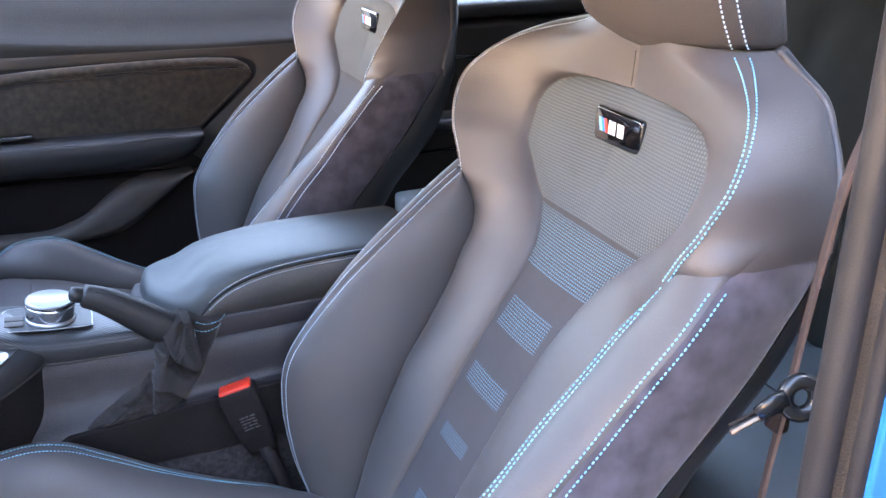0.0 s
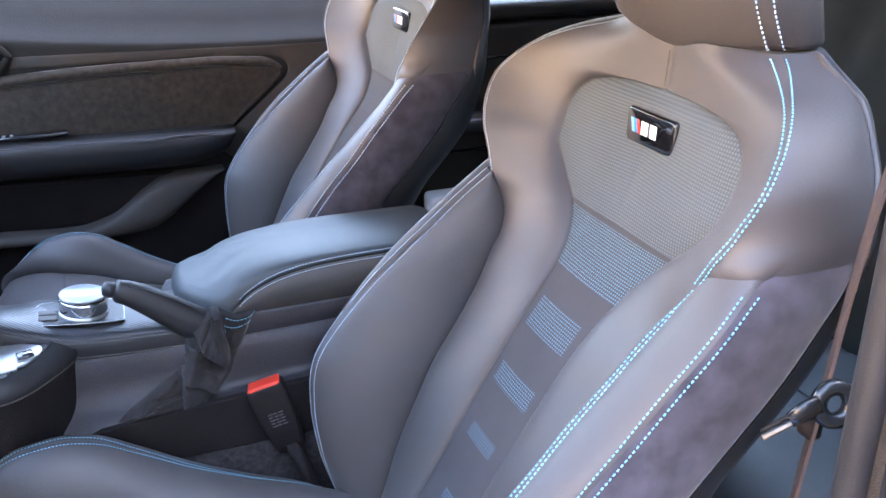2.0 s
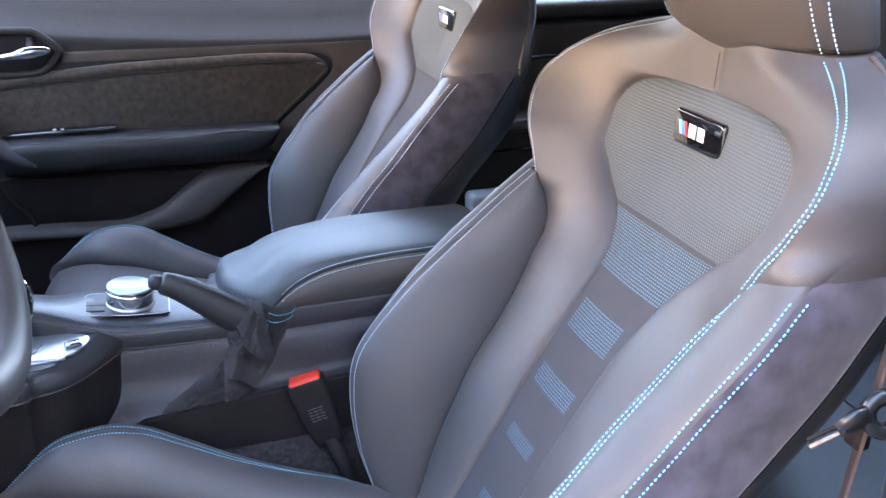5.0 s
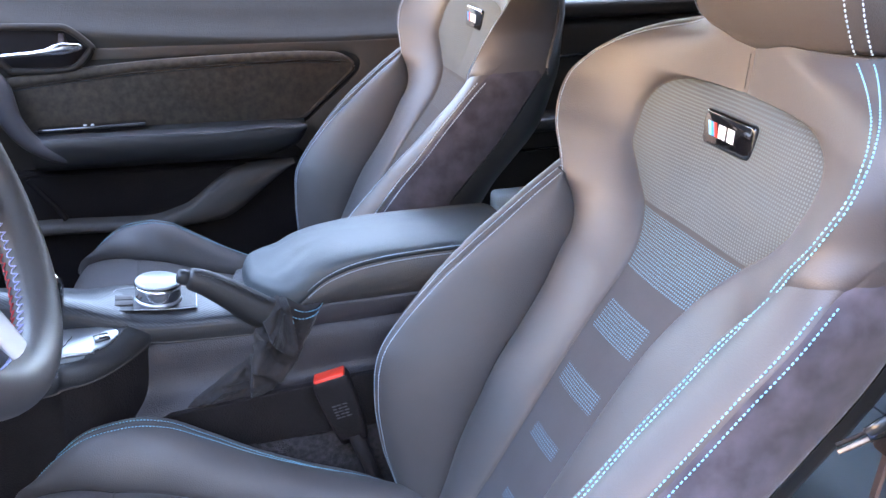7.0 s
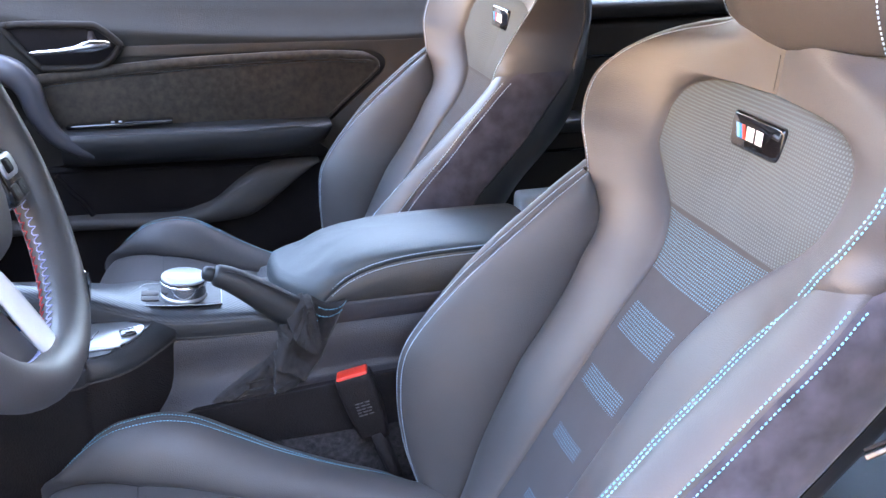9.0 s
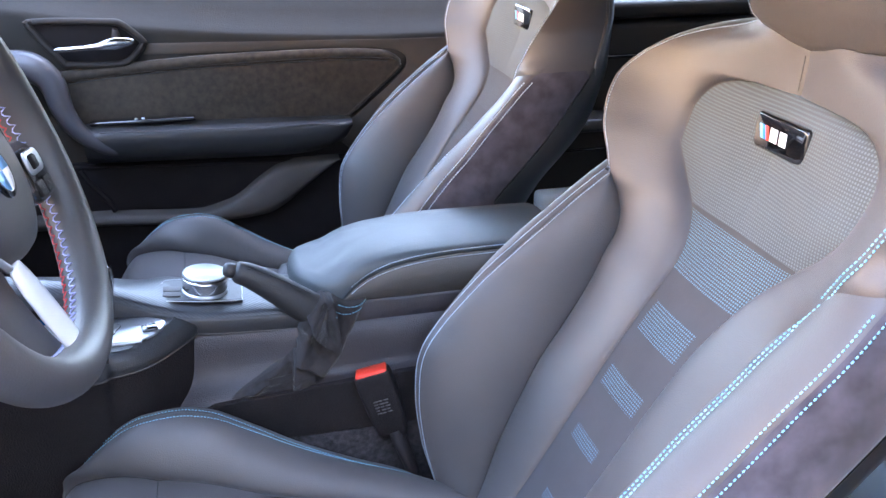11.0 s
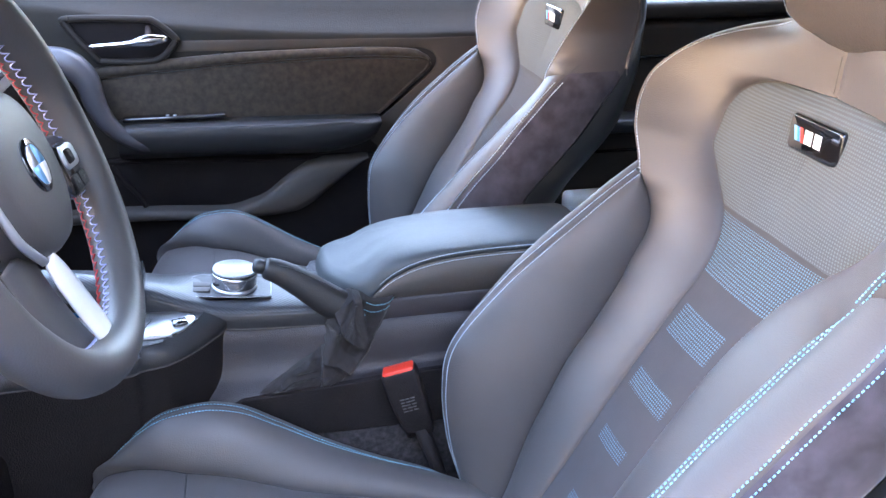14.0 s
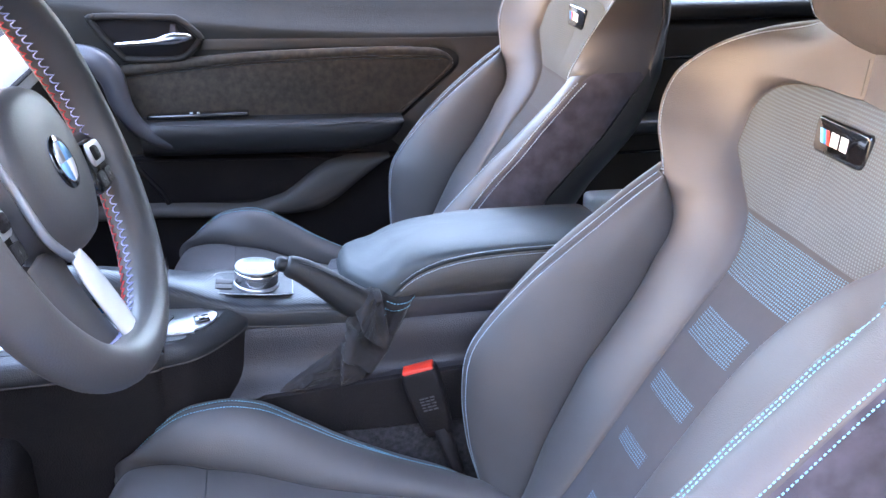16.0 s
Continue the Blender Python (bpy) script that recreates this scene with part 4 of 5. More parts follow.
for off, dzz in ((1.006, .0045), (1.013, -.0042)):
    q = np.array([(mid[0] + (p[0] - mid[0]) * (1 + (off - 1) * .8), p[1] * off - .0006 * np.sign(p[1]), p[2] + dzz) for p in seam])
    ln.append(q[2:46][q[2:46, 0] > -.386])
part("armrest_stitching", stitches(ln, .0040, .0028, .00045), THREAD_PALE, arm)
for sg in (-1, 1):
    out = [(-.366, .6565), (-.376, .640), (-.372, .628), (-.36, .6255), (-.28, .6285), (-.09, .637), (-.09, .657)]
    part("armrest_carrier", turned(side_plate(out, -.1015, .05, .003), pose(0, 0, 0) if sg < 0 else Matrix.Diagonal((1, -1, 1, 1))), CONSOLE_PLASTIC, arm)

# belt buckle beside the driver seat
buckle = thing("belt_buckle", (-.35, -.155, .45), "black seat belt buckle with a red release button", "seat belt buckle")
bm_ = pose(-.367, -.152, .585, 0, -17, -12)
body = []
for zz, hw_, hd_ in ((.002, .0195, .0105), (.0, .0215, .012), (-.01, .0222, .0125), (-.05, .021, .0125), (-.078, .0178, .0118), (-.088, .0165, .010)):
    body.append([tuple(bm_ @ Vector((u, v, zz))) for u, v in rounded(hw_, hd_, .005, 4)])
part("buckle_body", lofted(body), PLASTIC, buckle)
part("button_well", turned(box(-.0195, .0195, -.0098, .0098, -.002, .0035, .002), bm_), GLOSS, buckle)
part("red_button", turned(box(-.019, .019, -.0095, .0095, -.004, .006, .002), bm_), RED, buckle, "red release button")
part("stalk", tube([tuple(bm_ @ Vector((0.002, 0, -.08))), tuple(bm_ @ Vector((.004, 0, -.13))), tuple(bm_ @ Vector((.002, 0, -.19)))], [.0165, .0145, .014], 12, .6), PLASTIC, buckle)
for k in range(5):
    for e in range(3):
        w_ = .0028 - .0006 * ((k + e) % 2)
        part("print_bar", turned(box(-.0085 + .0064 * e, -.0085 + .0064 * e + 2 * w_, -.0130, -.0121, -.033 - .0042 * k, -.0313 - .0042 * k, 0), bm_), LABEL, buckle)

# ---- passenger door ----
door = thing("passenger_door", (-.5, .72, .3), "dark car door panel with brown suede insert and chrome handle", "car door")
part("door_base", box(-1.15, .02, .715, .77, .28, .79, .01), SOFT_PLASTIC, door)
crease = pchip([(-1.2, .93), (-.865, .904), (-.66, .868), (-.38, .842), (-.17, .834), (.1, .834)])
rows = []
for x in np.linspace(-1.15, .02, 40):
    c = crease(x)[0]
    rows.append([(x, .716, .70), (x, .704, .745), (x, .700, c - .05), (x, .698, c - .012), (x, .699, c - .004), (x, .703, c + .002), (x, .715, c + .010), (x, .740, c + .040), (x, .765, c + .078), (x, .79, c + .098), (x, .81, c + .10)])
part("upper_trim", sheet(rows), UPPER_TRIM, door)
# suede insert and its border roll
top = pchip([(-.80, .770), (-.70, .780), (-.489, .792), (-.30, .794), (-.16, .786)])
out = [(x, top(x)[0]) for x in np.linspace(-.80, -.165, 20)] + [(-.158, .783), (-.153, .778), (-.152, .772), (-.155, .766), (-.162, .759), (-.275, .672), (-.80, .678)]
part("suede_insert", side_plate(out, .6935, .02, .004), DOOR_SUEDE, door, "dark brown suede insert")
part("border_roll", tube(catmull([(x, .697, top(x)[0] + .009) for x in np.linspace(-.80, -.20, 10)] + [(-.172, .697, .792), (-.158, .697, .780), (-.166, .697, .763), (-.215, .697, .72), (-.27, .697, .673)], 4), np.interp(np.linspace(0, 1, 57), [0, .66, .72, 1], [.011, .009, .005, .004]), 10), DOOR_SUEDE, door)
part("roll_seam", tube([(x, .6930, top(x)[0] - .004) for x in np.linspace(-.79, -.18, 50)], .0012, 6), SHELL, door)
field = [(-.255, .600), (.015, .598), (.015, .826), (-.16, .826), (-.40, .832), (-.632, .836), (-.642, .815), (-.55, .813), (-.30, .812), (-.175, .806), (-.160, .802), (-.148, .795), (-.142, .786), (-.141, .776), (-.144, .767), (-.152, .757), (-.25, .675), (-.30, .64)]
part("door_field", side_plate(field, .6975, .02, .003), DOOR_BROWN, door, "warm grey-brown moulded field")
# armrest ledge
rows = []
for x in np.linspace(-.76, -.262, 40):
    e = math.sqrt(max(0.0, 1 - max(0, (x + .42) / .158) ** 2.2))
    zt = .690 - .026 * (x + .743)
    d, h = .055 + .02 * e, .018 + .05 * e
    rows.append([(x, .71, zt + .001), (x, .71 - d * .55, zt + .001), (x, .70 - d + .006, zt), (x, .70 - d, zt - .006), (x, .70 - d + .001, zt - h * .35), (x, .70 - d + .008, zt - h * .7), (x, .70 - d * .55, zt - h * .98), (x, .71, zt - h)])
part("door_armrest", sheet(rows), DOOR_VINYL, door)
# Pale tube paints the highlight that runs along the ledge's edge.
part("ledge_highlight", tube([(x, .6245 + .01 * smoothstep(-.5, -.27, x), .691 - .026 * (x + .743)) for x in np.linspace(-.73, -.29, 40)], .0012, 6), LIP_PLASTIC, door)
sw = part("window_switch", box(-.75, -.56, .664, .69, .692, .7005, .003), GLOSS, door)
for x in (-.668, -.655):
    part("switch_key", box(x - .003, x + .003, .668, .675, .699, .7025, .001), SILVER, sw)
part("pull_handle", tube(catmull([(-.98, .68, .80), (-.90, .66, .812), (-.835, .648, .812), (-.80, .640, .785), (-.785, .632, .73), (-.757, .632, .684), (-.705, .642, .648), (-.655, .67, .634)], 6), np.interp(np.linspace(0, 1, 43), [0, .3, .55, .8, 1], [.028, .027, .020, .013, .005]), 14), PULL_TRIM, door)
# inner handle in its recess
rim = catmull([(-.822, .882), (-.70, .878), (-.672, .872), (-.640, .842), (-.642, .832), (-.668, .806), (-.70, .800), (-.77, .803), (-.785, .812), (-.826, .868)], 5, True)
part("handle_bezel", tube([(x, .693, z) for x, z in list(rim) + [rim[0]]], .0065, 8), SOFT_PLASTIC, door)
# Nearly flat plate; the shade of the recess is put into its dark colour.
part("recess_shade", side_plate([(x, z) for x, z in rim], .6965, .012, .001), PLASTIC, door, "dark plate painted as the shaded handle recess")
lever_ = []
for x, z, hz, hy, y in ((-.794, .8345, .0025, .003, .676), (-.785, .8345, .0048, .004, .673), (-.74, .8365, .0050, .0045, .670), (-.715, .8385, .0060, .005, .670), (-.700, .841, .0095, .005, .671), (-.685, .842, .0110, .005, .674), (-.662, .8425, .0075, .005, .680), (-.652, .8425, .0045, .004, .686)):
    lever_.append([(x, y + hy * math.cos(t), z + hz * math.sin(t)) for t in np.linspace(0, 2 * math.pi, 17)[:-1]])
part("door_handle", lofted(lever_), CHROME, door, "polished chrome handle")
wall_ = []
for f_, y in ((1.0, .690), (.97, .6905), (.94, .6945), (.92, .6962)):
    wall_.append([(-.735 + (x + .735) * f_, y, .842 + (z - .842) * f_) for x, z in rim])
part("recess_wall", sheet(wall_, True), SOFT_PLASTIC, door)
part("handle_hinge", lofted([[(x, y, z) for x, z in ((-.694, z0), (-.676, z0), (-.681, z1), (-.690, z1))] for y, z0, z1 in ((.694, .846, .866), (.688, .846, .861), (.682, .846, .852))]), BELT, door)
# lower door: dark pocket and its lip
part("lower_panel", side_plate([(-1.1, .612), (-.75, .612), (-.27, .592), (-.05, .592), (-.05, .30), (-1.1, .30)], .700, .02, .004), PLASTIC, door)
part("pocket_recess", side_plate(list(map(tuple, catmull([(-1.05, .605), (-.78, .603), (-.42, .589), (-.385, .583), (-.43, .552), (-.50, .522), (-.58, .512), (-.78, .513), (-1.05, .513)], 5, True))), .6975, .004, .001), PLASTIC, door)
lip = pchip([(-1.1, .490, .514), (-.77, .489, .513), (-.65, .483, .505), (-.577, .481, .501), (-.507, .481, .519), (-.44, .487, .566), (-.40, .506, .588), (-.37, .530, .5925), (-.33, .561, .5935), (-.287, .5925, .5945)])
rows = []
for x in np.linspace(-1.1, -.287, 70):
    l_, u_ = lip(x)
    rows.append([(x, .700, l_ - .004), (x, .680, l_), (x, .673, l_ + .2 * (u_ - l_)), (x, .671, (l_ + u_) / 2), (x, .673, u_ - .15 * (u_ - l_)), (x, .680, u_), (x, .700, u_ + .003)])
part("pocket_lip", sheet(rows), LIP_PLASTIC, door)
part("speaker_edge", tube(catmull([(-.785, .692, .60), (-.765, .690, .57), (-.742, .690, .54), (-.73, .690, .515)], 6), .006, 8), PLASTIC, door)
part("sill_line", tube([(-1.1, .6975, .607), (-.75, .6975, .605), (-.27, .6975, .586), (-.05, .6975, .586)], .004, 8), PLASTIC, door)

# ---- steering wheel ----
WC, WT = Vector((-.6948, -.3738, .9354)), 19.9
wheel = thing("steering_wheel", WC, "black leather steering wheel with red and blue stitching", "steering wheel")
WM = Matrix.Translation(WC) @ pose(0, 0, 0, 0, 0, -1.9) @ Matrix(((math.sin(radians(-WT)), 0, math.cos(radians(WT)), 0), (0, 1, 0, 0), (math.cos(radians(WT)), 0, math.sin(radians(WT)), 0), (0, 0, 0, 1))) @ pose(0, 0, 0, 0, 0, 6)


def on_wheel(points):
    """(up, right, towards the driver) to the world."""
    return [tuple(WM @ Vector(p)) for p in points]


def rim_at(a, r=.169):
    return np.array([r * math.cos(a), r * math.sin(a), 0.0])


rings = []
for a in np.linspace(0, 2 * math.pi, 97)[:-1]:
    c = rim_at(a)
    fat = 1 + .12 * math.exp(-((abs(math.degrees(a) % 360 - 180) - 118) / 16) ** 2)
    o = rim_at(a, 1.0)
    rings.append([c + .0195 * fat * (math.cos(b) * o * .9 + math.sin(b) * np.array([0, 0, 1.05])) for b in np.linspace(0, 2 * math.pi, 21)[:-1]])
g = np.array(rings + [rings[0]])
part("rim", (on_wheel(g.reshape(-1, 3)), grid_faces(97, 20, True)), WHEEL_LEATHER, wheel)
for mat, b0 in ((THREAD_LILAC, 194), (THREAD_RED, 221)):
    pts = []
    for k in range(440):
        a = 2 * math.pi * k / 440
        b = radians(b0 + (8, 5, -8, 5)[k % 4] - 4 * math.exp(-((math.degrees(a) - 42) / 22) ** 2))
        fat = 1 + .12 * math.exp(-((abs(math.degrees(a) % 360 - 180) - 118) / 16) ** 2)
        pts.append(rim_at(a) + .0203 * fat * (math.cos(b) * rim_at(a, 1) * .9 + math.sin(b) * np.array([0, 0, 1.05])))
    part("rim_stitching", tube(on_wheel(pts), .0007, 5), mat, wheel)
for a in (52, 308):
    q = [rim_at(radians(a)) + .0203 * (math.cos(b) * rim_at(radians(a), 1) * .9 + math.sin(b) * np.array([0, 0, 1.05])) for b in np.linspace(0, 2 * math.pi, 21)]
    part("rim_seam", tube(on_wheel(q), .0008, 5), SHELL, wheel)
hub = []
for f_, zz in ((.86, -.05), (.97, -.030), (1.0, -.014), (1.0, -.004), (.98, .004), (.92, .010), (.77, .0145), (.45, .017), (.01, .0178)):
    row = []
    for a in np.linspace(0, 2 * math.pi, 49)[:-1]:
        u, v = math.cos(a), math.sin(a)
        row.append((.066 * np.sign(u) * abs(u) ** .82 * f_ - .010, .078 * np.sign(v) * abs(v) ** .82 * f_ * (1 - .16 * max(0, -u)), zz))
    hub.append(row)
v, f = lofted(hub)
part("airbag_cover", (on_wheel(v), f), WHEEL_LEATHER, wheel)
seat_ = WM @ pose(-.010, 0, .0172)
logo = part("emblem", spin([(.0215, -.002), (.0215, .001), (.0205, .002), (.001, .0022)], seat_, 40), GLOSS, wheel, "round emblem with blue and white quarters")
for k in range(4):
    q = [(0, 0)] + [(.0160 * math.cos(radians(90 * k + t)), .0160 * math.sin(radians(90 * k + t))) for t in range(0, 91, 15)]
    part("emblem_quarter", plate(q, .0007, 0, seat_ @ pose(0, 0, .0022)), WHITE if k % 2 else PALE_BLUE, logo)
for r_ in (.0164,):
    part("emblem_ring", tube([tuple(seat_ @ Vector((r_ * math.cos(a), r_ * math.sin(a), .0024))) for a in np.linspace(0, 2 * math.pi, 41)], .0006, 6), CHROME, logo)
for sg in (-1, 1):
    sp = [(-.022, .055, -.026), (-.024, .10, -.024), (-.026, .155, -.012)]
    v, f = tube([(a, sg * b, c) for a, b, c in sp], [.026, .024, .023], 16, .6, up=(0, 0, 1))
    spoke = part("spoke", (on_wheel(v), f), WHEEL_LEATHER, wheel)
    up_ = WM @ pose(0, 0, .010 if sg > 0 else .002)
    pod = [(u - .033, sg * (v + .112)) for u, v in rounded(.024, .025, .014)]
    part("button_pod", plate(pod, .016, .006, up_ @ pose(0, 0, -.020), 4), GLOSS, spoke, "gloss black button pod")
    frm = [(u - .0225, sg * (v + .115)) for u, v in rounded(.0105, .020, .008)]
    part("pod_frame", plate(frm, .003, .0014, up_ @ pose(0, 0, -.005), 3), SILVER, spoke, "chrome button frame")
    part("thumb_wheel", turned(box(-.0285, -.0155, sg * .101, sg * .115, -.006, .0015, .003, 3), up_), PLASTIC, spoke)
    for k in range(2):
        part("lower_button", plate([(u - .045, sg * (v + .103 + .021 * k)) for u, v in rounded(.007, .0095, .003)], .002, .0008, up_ @ pose(0, 0, -.0045)), PLASTIC, spoke)
        part("button_mark", turned(box(-.0462, -.0438, sg * (.102 + .021 * k), sg * (.1040 + .021 * k), -.003, -.0022, 0), up_), LIP_PLASTIC, spoke)


def spoke_trim(centre, half, hs):
    """A polished strip with rounded edges along (up, right) points of the wheel."""
    c = catmull([(a, b, 0) for a, b in centre], 8)[:, :2]
    w = np.interp(np.linspace(0, 1, len(c)), np.linspace(0, 1, len(half)), half)
    t = np.gradient(c, axis=0)
    t /= np.linalg.norm(t, axis=1, keepdims=True)
    nn = np.stack([-t[:, 1], t[:, 0]], 1)
    rings_ = []
    hh_ = np.interp(np.linspace(0, 1, len(c)), np.linspace(0, 1, len(hs)), hs)
    for p, q, r_, h in zip(c, nn, w, hh_):
        rings_.append([(p[0] + q[0] * e * r_, p[1] + q[1] * e * r_, h + dz_) for e, dz_ in ((-1, -.004), (-1, -.002), (-.85, 0), (-.4, .0015), (.4, .0015), (.85, 0), (1, -.002), (1, -.004))])
    vv_, ff_ = lofted(rings_)
    return on_wheel(vv_), ff_


part("spoke_trim", spoke_trim([(.035, -.092), (.0074, -.0803), (-.0091, -.0745), (-.0312, -.0712), (-.051, -.0643), (-.0722, -.0427)], [.0015, .0022, .0026, .003, .0035, .003], [.006, .006]), SILVER, wheel, "polished curved trim beside the airbag cover")
part("spoke_trim", spoke_trim([(-.0735, -.027), (-.090, -.0195), (-.112, -.010), (-.138, .001), (-.158, .0095), (-.170, .015)], [.010, .0155, .0175, .0175, .0155, .012], [.004, .002]), ALUMINIUM, wheel, "broad polished lower spoke trim")
part("lower_spoke", spoke_trim([(-.06, -.05), (-.10, -.045), (-.140, -.027), (-.170, -.008)], [.03, .03, .028, .026], [-.009, -.010]), WHEEL_LEATHER, wheel)
part("rim_clip", spin([(.006, 0), (.006, .003), (.004, .004), (.0005, .004)], WM @ pose(-.176, .0006, .014), 16), CHROME, wheel)
part("column", tube(on_wheel([(0, 0, -.02), (0, 0, -.22)]), [.05, .06], 20), PLASTIC, wheel)

# ---- dashboard ----
dash = thing("dashboard", (-1.1, 0, .3), "black soft dashboard with a pale strip for its bright patch", "dashboard")
rows = []
for y in np.linspace(-.70, .70, 30):
    rows.append([(-.93, y, .42), (-.90, y, .56), (-.90, y, .66), (-.93, y, .72), (-.915, y, .76), (-.91, y, .82), (-.935, y, .90), (-1.0, y, .955), (-1.2, y, .99), (-1.45, y, .99)])
part("dash_top", sheet(rows), SOFT_PLASTIC, dash)
# Pale strip added for the bright reflecting patch behind the steering wheel.
rows = []
for y in np.linspace(-.05, .69, 30):
    rows.append([(-.930, y, .775), (-.915, y, .785), (-.908, y, .80), (-.909, y, .83), (-.915, y, .86), (-.93, y, .885), (-.95, y, .897)])
part("bright_strip", sheet(rows), ALUMINIUM, dash, "pale satin strip added for the bright patch on the dashboard")
part("trim_groove", tube([(-.906, y, .822) for y in np.linspace(-.05, .69, 12)], .004, 8), PLASTIC, dash)
part("knee_panel", box(-1.0, -.80, -.70, -.15, .40, .58, .03), PLASTIC, dash)

# ---- rear of the cabin ----
bench = thing("rear_bench", (.6, 0, .25), "grey leather rear bench seat", "rear seat")
rows = []
for y in np.linspace(-.62, .62, 50):
    d = .012 * math.exp(-((abs(y) - .12) / .02) ** 2) + .02 * smoothstep(.52, .62, abs(y))
    rows.append([(.18, y, .30), (.165, y, .38), (.18, y, .435 - d), (.25, y, .455 - d), (.40, y, .452 - d), (.52, y, .44 - d), (.60, y, .42 - d)])
part("bench_cushion", sheet(rows), BENCH, bench)
rows = []
for y in np.linspace(-.62, .62, 50):
    d = .012 * math.exp(-((abs(y) - .12) / .02) ** 2)
    rows.append([(.56 + d, y, .40), (.57 + d, y, .50), (.62 + d, y, .65), (.69 + d, y, .82), (.73 + d, y, .93), (.76, y, .955), (.80, y, .955), (.84, y, .90), (.84, y, .40)])
part("bench_backrest", sheet(rows), REAR_DARK, bench)
part("bench_seam", tube([(.36, -.60, .4545), (.37, -.40, .4545), (.37, -.2, .4545)], .0012, 6), SHELL, bench)

quarter = thing("rear_side_panel", (.5, .68, .3), "black moulded rear side panel with a padded ledge", "trim panel")
for sg in (1,):
    part("panel_face", box(.02, 1.1, .655, .76, .28, .845, .012), SOFT_PLASTIC, quarter)
    part("window_ledge", box(.02, 1.1, .66, .80, .850, .885, .012), SOFT_PLASTIC, quarter)
    part("padded_ledge", box(.15, .75, .575, .66, .640, .668, .010, 3), DOOR_VINYL, quarter)
    part("groove", tube([(.05, .654, .775), (.9, .654, .785)], .004, 8), GLOSS, quarter)
    part("groove", tube([(.05, .654, .58), (.9, .654, .585)], .004, 8), GLOSS, quarter)

# White block added where a patch of sunlight shows on the bench.
solo("sunlit_patch", box(.12, .215, .595, .65, .450, .505, .012, 3), WHITE, "white block added for the sunlit patch on the rear bench", "cloth", at=(.17, .6, .452))

# ---- body shell ----
def shell_piece(name, shape, mat, label, cat="car body"):
    return solo(name, shape, mat, label, cat, kind="structure", at=(0, 0, .3))


shell_piece("floor", box(-1.5, 1.1, -.74, .74, .17, .215, .005), CARPET, "dark grey cabin floor carpet", "floor")
shell_piece("sill", box(-1.2, 0.0, -.82, -.70, .16, .37, .02), PAINT, "blue painted door sill", "sill")
rows = []
for x in np.linspace(-.74, 1.0, 26):
    zc = 1.335 - .10 * ((x - .0) / .75) ** 2
    rows.append([(x, y, zc - .10 * abs(y / .60) ** 3) for y in np.linspace(-.53, .65, 25)])
shell_piece("ceiling", sheet(rows), HEADLINER, "grey cloth headliner", "headliner")
rows = [[(x, y * 1.02, z + .03) for x, y, z in r] for r in rows]
shell_piece("roof", sheet(rows), PAINT, "blue painted car roof", "roof")
for sg, nm in ((-1, "near"), (1, "far")):
    shell_piece("pillar_a", tube([(-.70, sg * .60, 1.18), (-.85, sg * .66, 1.08), (-1.25, sg * .72, .90)], .035, 12), PLASTIC, "black windscreen pillar", "pillar")
    shell_piece("pillar_c", tube([(.55, sg * .60, 1.24), (.85, sg * .66, 1.08), (1.05, sg * .70, .88)], .07, 12), HEADLINER, "grey rear pillar", "pillar")
shell_piece("pillar_b", tube([(.06, .70, .86), (.09, .68, 1.0), (.12, .60, 1.24)], .03, 10), PLASTIC, "black centre pillar", "pillar")
shell_piece("rear_wall", box(.86, 1.15, -.74, .74, .2, .92, .02), PLASTIC, "black rear cabin wall", "wall")
shell_piece("firewall", box(-1.5, -1.42, -.74, .74, .2, .9, .02), PLASTIC, "black front cabin wall", "wall")
shell_piece("door_outer", box(-1.2, 1.1, .812, .85, .2, .86, .02), PAINT, "blue painted door skin", "car body")

# driver side door jamb, with seal and belt
jamb = thing("pillar_panel", (0, -.72, .3), "dark moulded door jamb with a rubber seal and blue paint", "door jamb")
part("jamb_trim", box(-.104, .16, -.768, -.744, .25, 1.25, .008), SOFT_PLASTIC, jamb)
part("painted_jamb", box(-.1175, .25, -.790, -.784, .25, 1.2, .002), PAINT, jamb)
seal = [(-.103, -.742, z) for z in np.linspace(.3, 1.2, 30)]
part("seal_tube", tube(seal, .012, 12), RUBBER, jamb)
part("seal_lip", tube([(x + .008, y - .022, z) for x, y, z in seal], .009, 10), RUBBER, jamb)
for dx_, dy_ in ((.004, -.011), (.016, -.030)):
    part("seal_rib", tube([(x + dx_, y + dy_, z) for x, y, z in seal], .0035, 8), PLASTIC, jamb)
part("quarter_trim", box(.16, 1.1, -.74, -.66, .28, .88, .015), SOFT_PLASTIC, jamb)

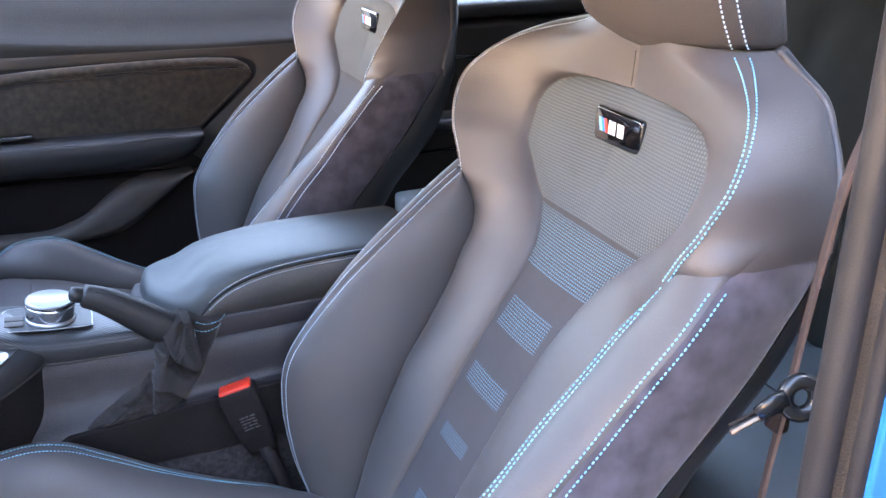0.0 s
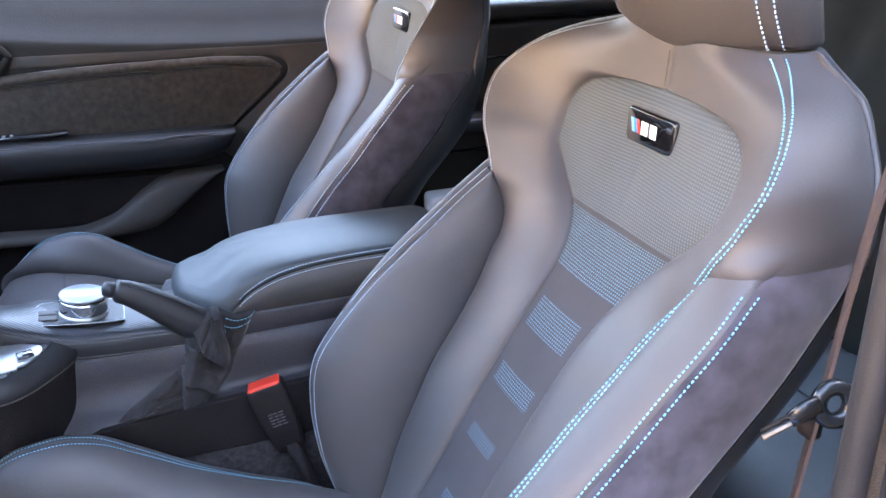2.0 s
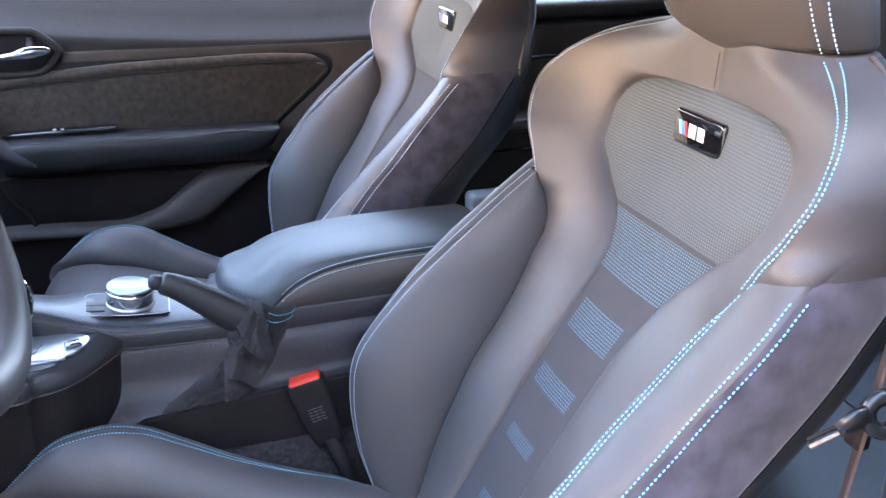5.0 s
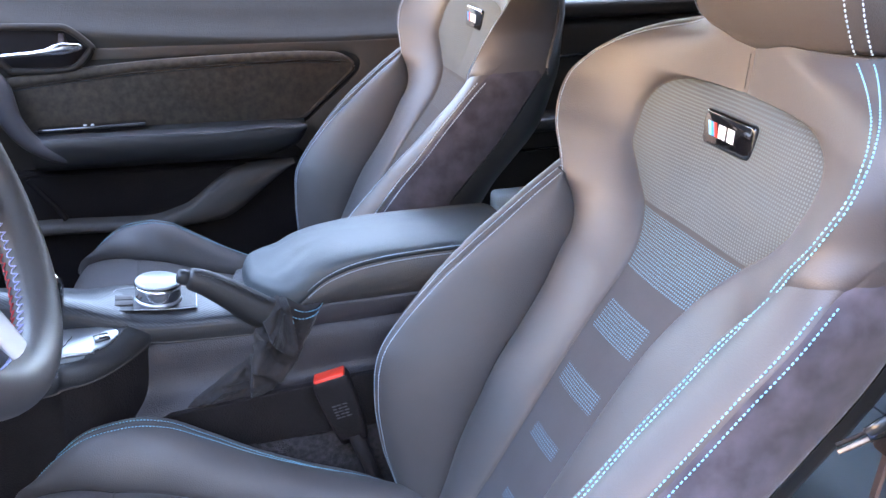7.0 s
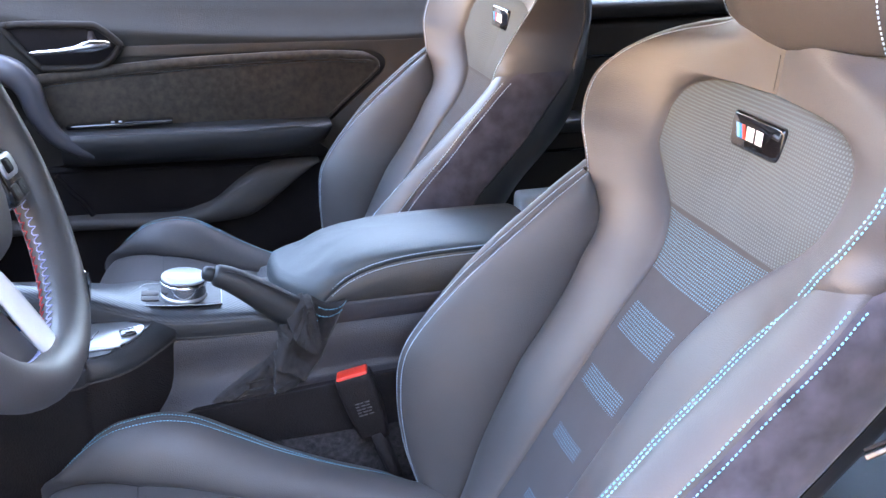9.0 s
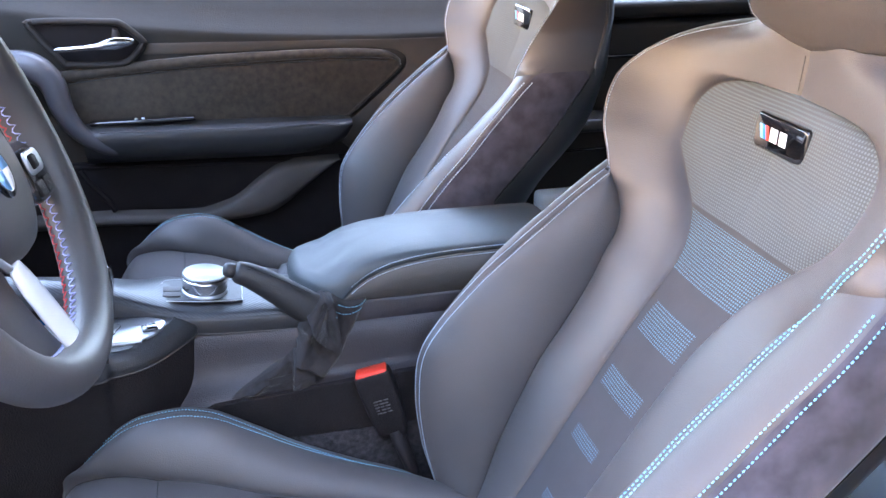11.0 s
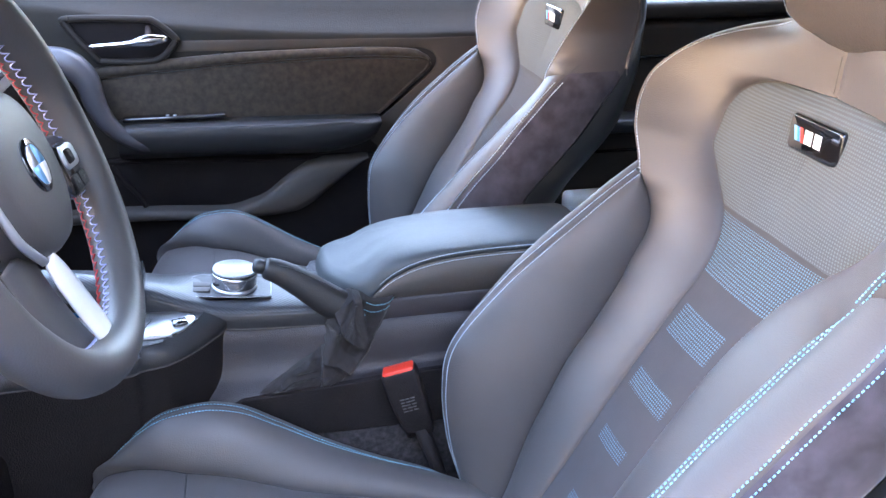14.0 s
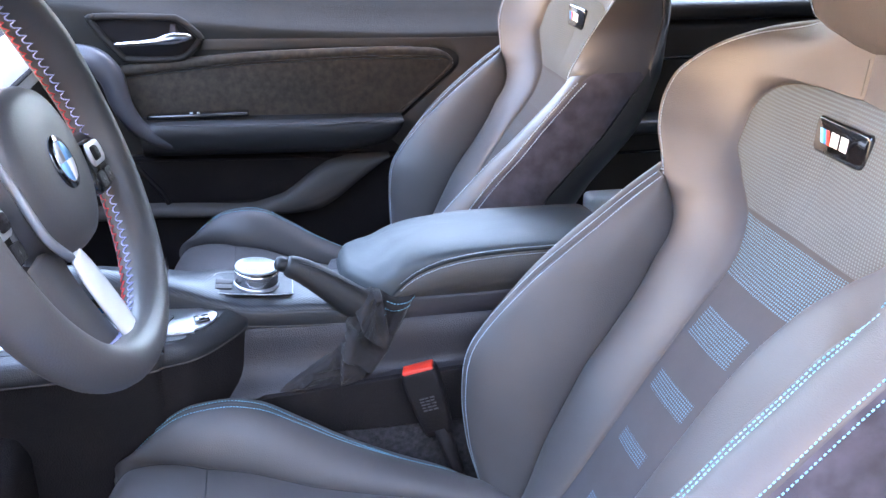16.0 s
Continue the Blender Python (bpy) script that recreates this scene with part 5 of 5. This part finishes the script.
belt = thing("seat_belt", (-.04, -.66, .5), "brown woven seat belt hanging with its latch tongue", "seat belt")
line = catmull([(.03, -.655, 1.15), (-.017, -.66, 1.0), (-.034, -.66, .947), (-.045, -.66, .871), (-.052, -.66, .80), (-.062, -.66, .71), (-.078, -.66, .50), (-.08, -.66, .30)], 8)
wv = np.array([.705, .709, 0]) * .021
tv = np.array([.709, -.705, 0]) * .0012
part("webbing", lofted([[p + wv + tv, p - wv + tv, p - wv - tv, p + wv - tv] for p in line]), BELT, belt, smooth=False)
tc, te, tu = np.array([-.0665, -.684, .807]), np.array([.92, -.39, 0]), np.array([.12, .22, .97])
loop = [tc + .0108 * math.cos(a) * te + .0118 * math.sin(a) * tu for a in np.linspace(0, 2 * math.pi, 41)]
tongue = part("tongue_loop", tube(loop, .0058, 14), LATCH, belt, "dark grey moulded latch tongue with a belt slot")
part("tongue_neck", tube([tc - .010 * te - .002 * tu, tc - .020 * te - .006 * tu, tc - .029 * te - .012 * tu], [.0105, .0085, .0065], 14, .6, up=(.3, .9, .2)), LATCH, tongue)
blade = tc - .035 * te - .0185 * tu
part("metal_tongue", turned(box(-.0130, .0130, -.0020, .0020, -.0012, .0012, .0009), pose(*blade, 40, -32, -20)), STEEL, tongue, "steel latch blade")
part("blade_cover", turned(box(-.0120, .0125, .0012, .0040, -.0022, .0022, .0009), pose(*(blade + np.array([0, .0012, .0016])), 40, -32, -20)), PLASTIC, tongue)
part("belt_stop", box(-.069, -.058, -.672, -.656, .768, .786, .003), PLASTIC, belt)

# ---- outside: ground, and unseen walls added to shape the light ----
TAN_SCREEN = shader("tan_screen", (0.49, 0.384, 0.29), 0.9, noise_scale=0.8, vary=0.2, bump_scale=40, bump=0.3)
GREY_SCREEN = shader("grey_screen", (0.33, 0.32, 0.32), 0.9, noise_scale=0.8, vary=0.15, bump_scale=40, bump=0.3)
# Unseen wall, added to cut low sky from the open door side.
solo("screen_south", box(-14, 14, -6.4, -6, 0, 6.2, .02), GREY_SCREEN, "unseen grey wall added to cut low sky light", "wall", kind="structure")
# Unseen wall, added to keep direct sun off the car.
solo("screen_east", box(5.2, 5.6, -9, 7, 0, 10.5, .02), GREY_SCREEN, "unseen tall grey wall added to keep sun off the car", "wall", kind="structure")
# Unseen sunlit wall, added to throw warm light through the windscreen.
solo("screen_west", box(-9.4, -9, -9, 7, 0, 4.5, .02), TAN_SCREEN, "unseen tan wall added to bounce warm sunlight inside", "wall", kind="structure")
# Unseen low wall; its height sets how much sky the far windows admit.
solo("screen_north", box(-14, 14, 7, 7.4, 0, 2.0, .02), TAN_SCREEN, "unseen low tan wall added to limit the far sky", "wall", kind="structure")
solo("ground", box(-300, 300, -300, 300, -.5, 0, 0), GROUND, "grey asphalt paving in sunlight", "ground", kind="structure")
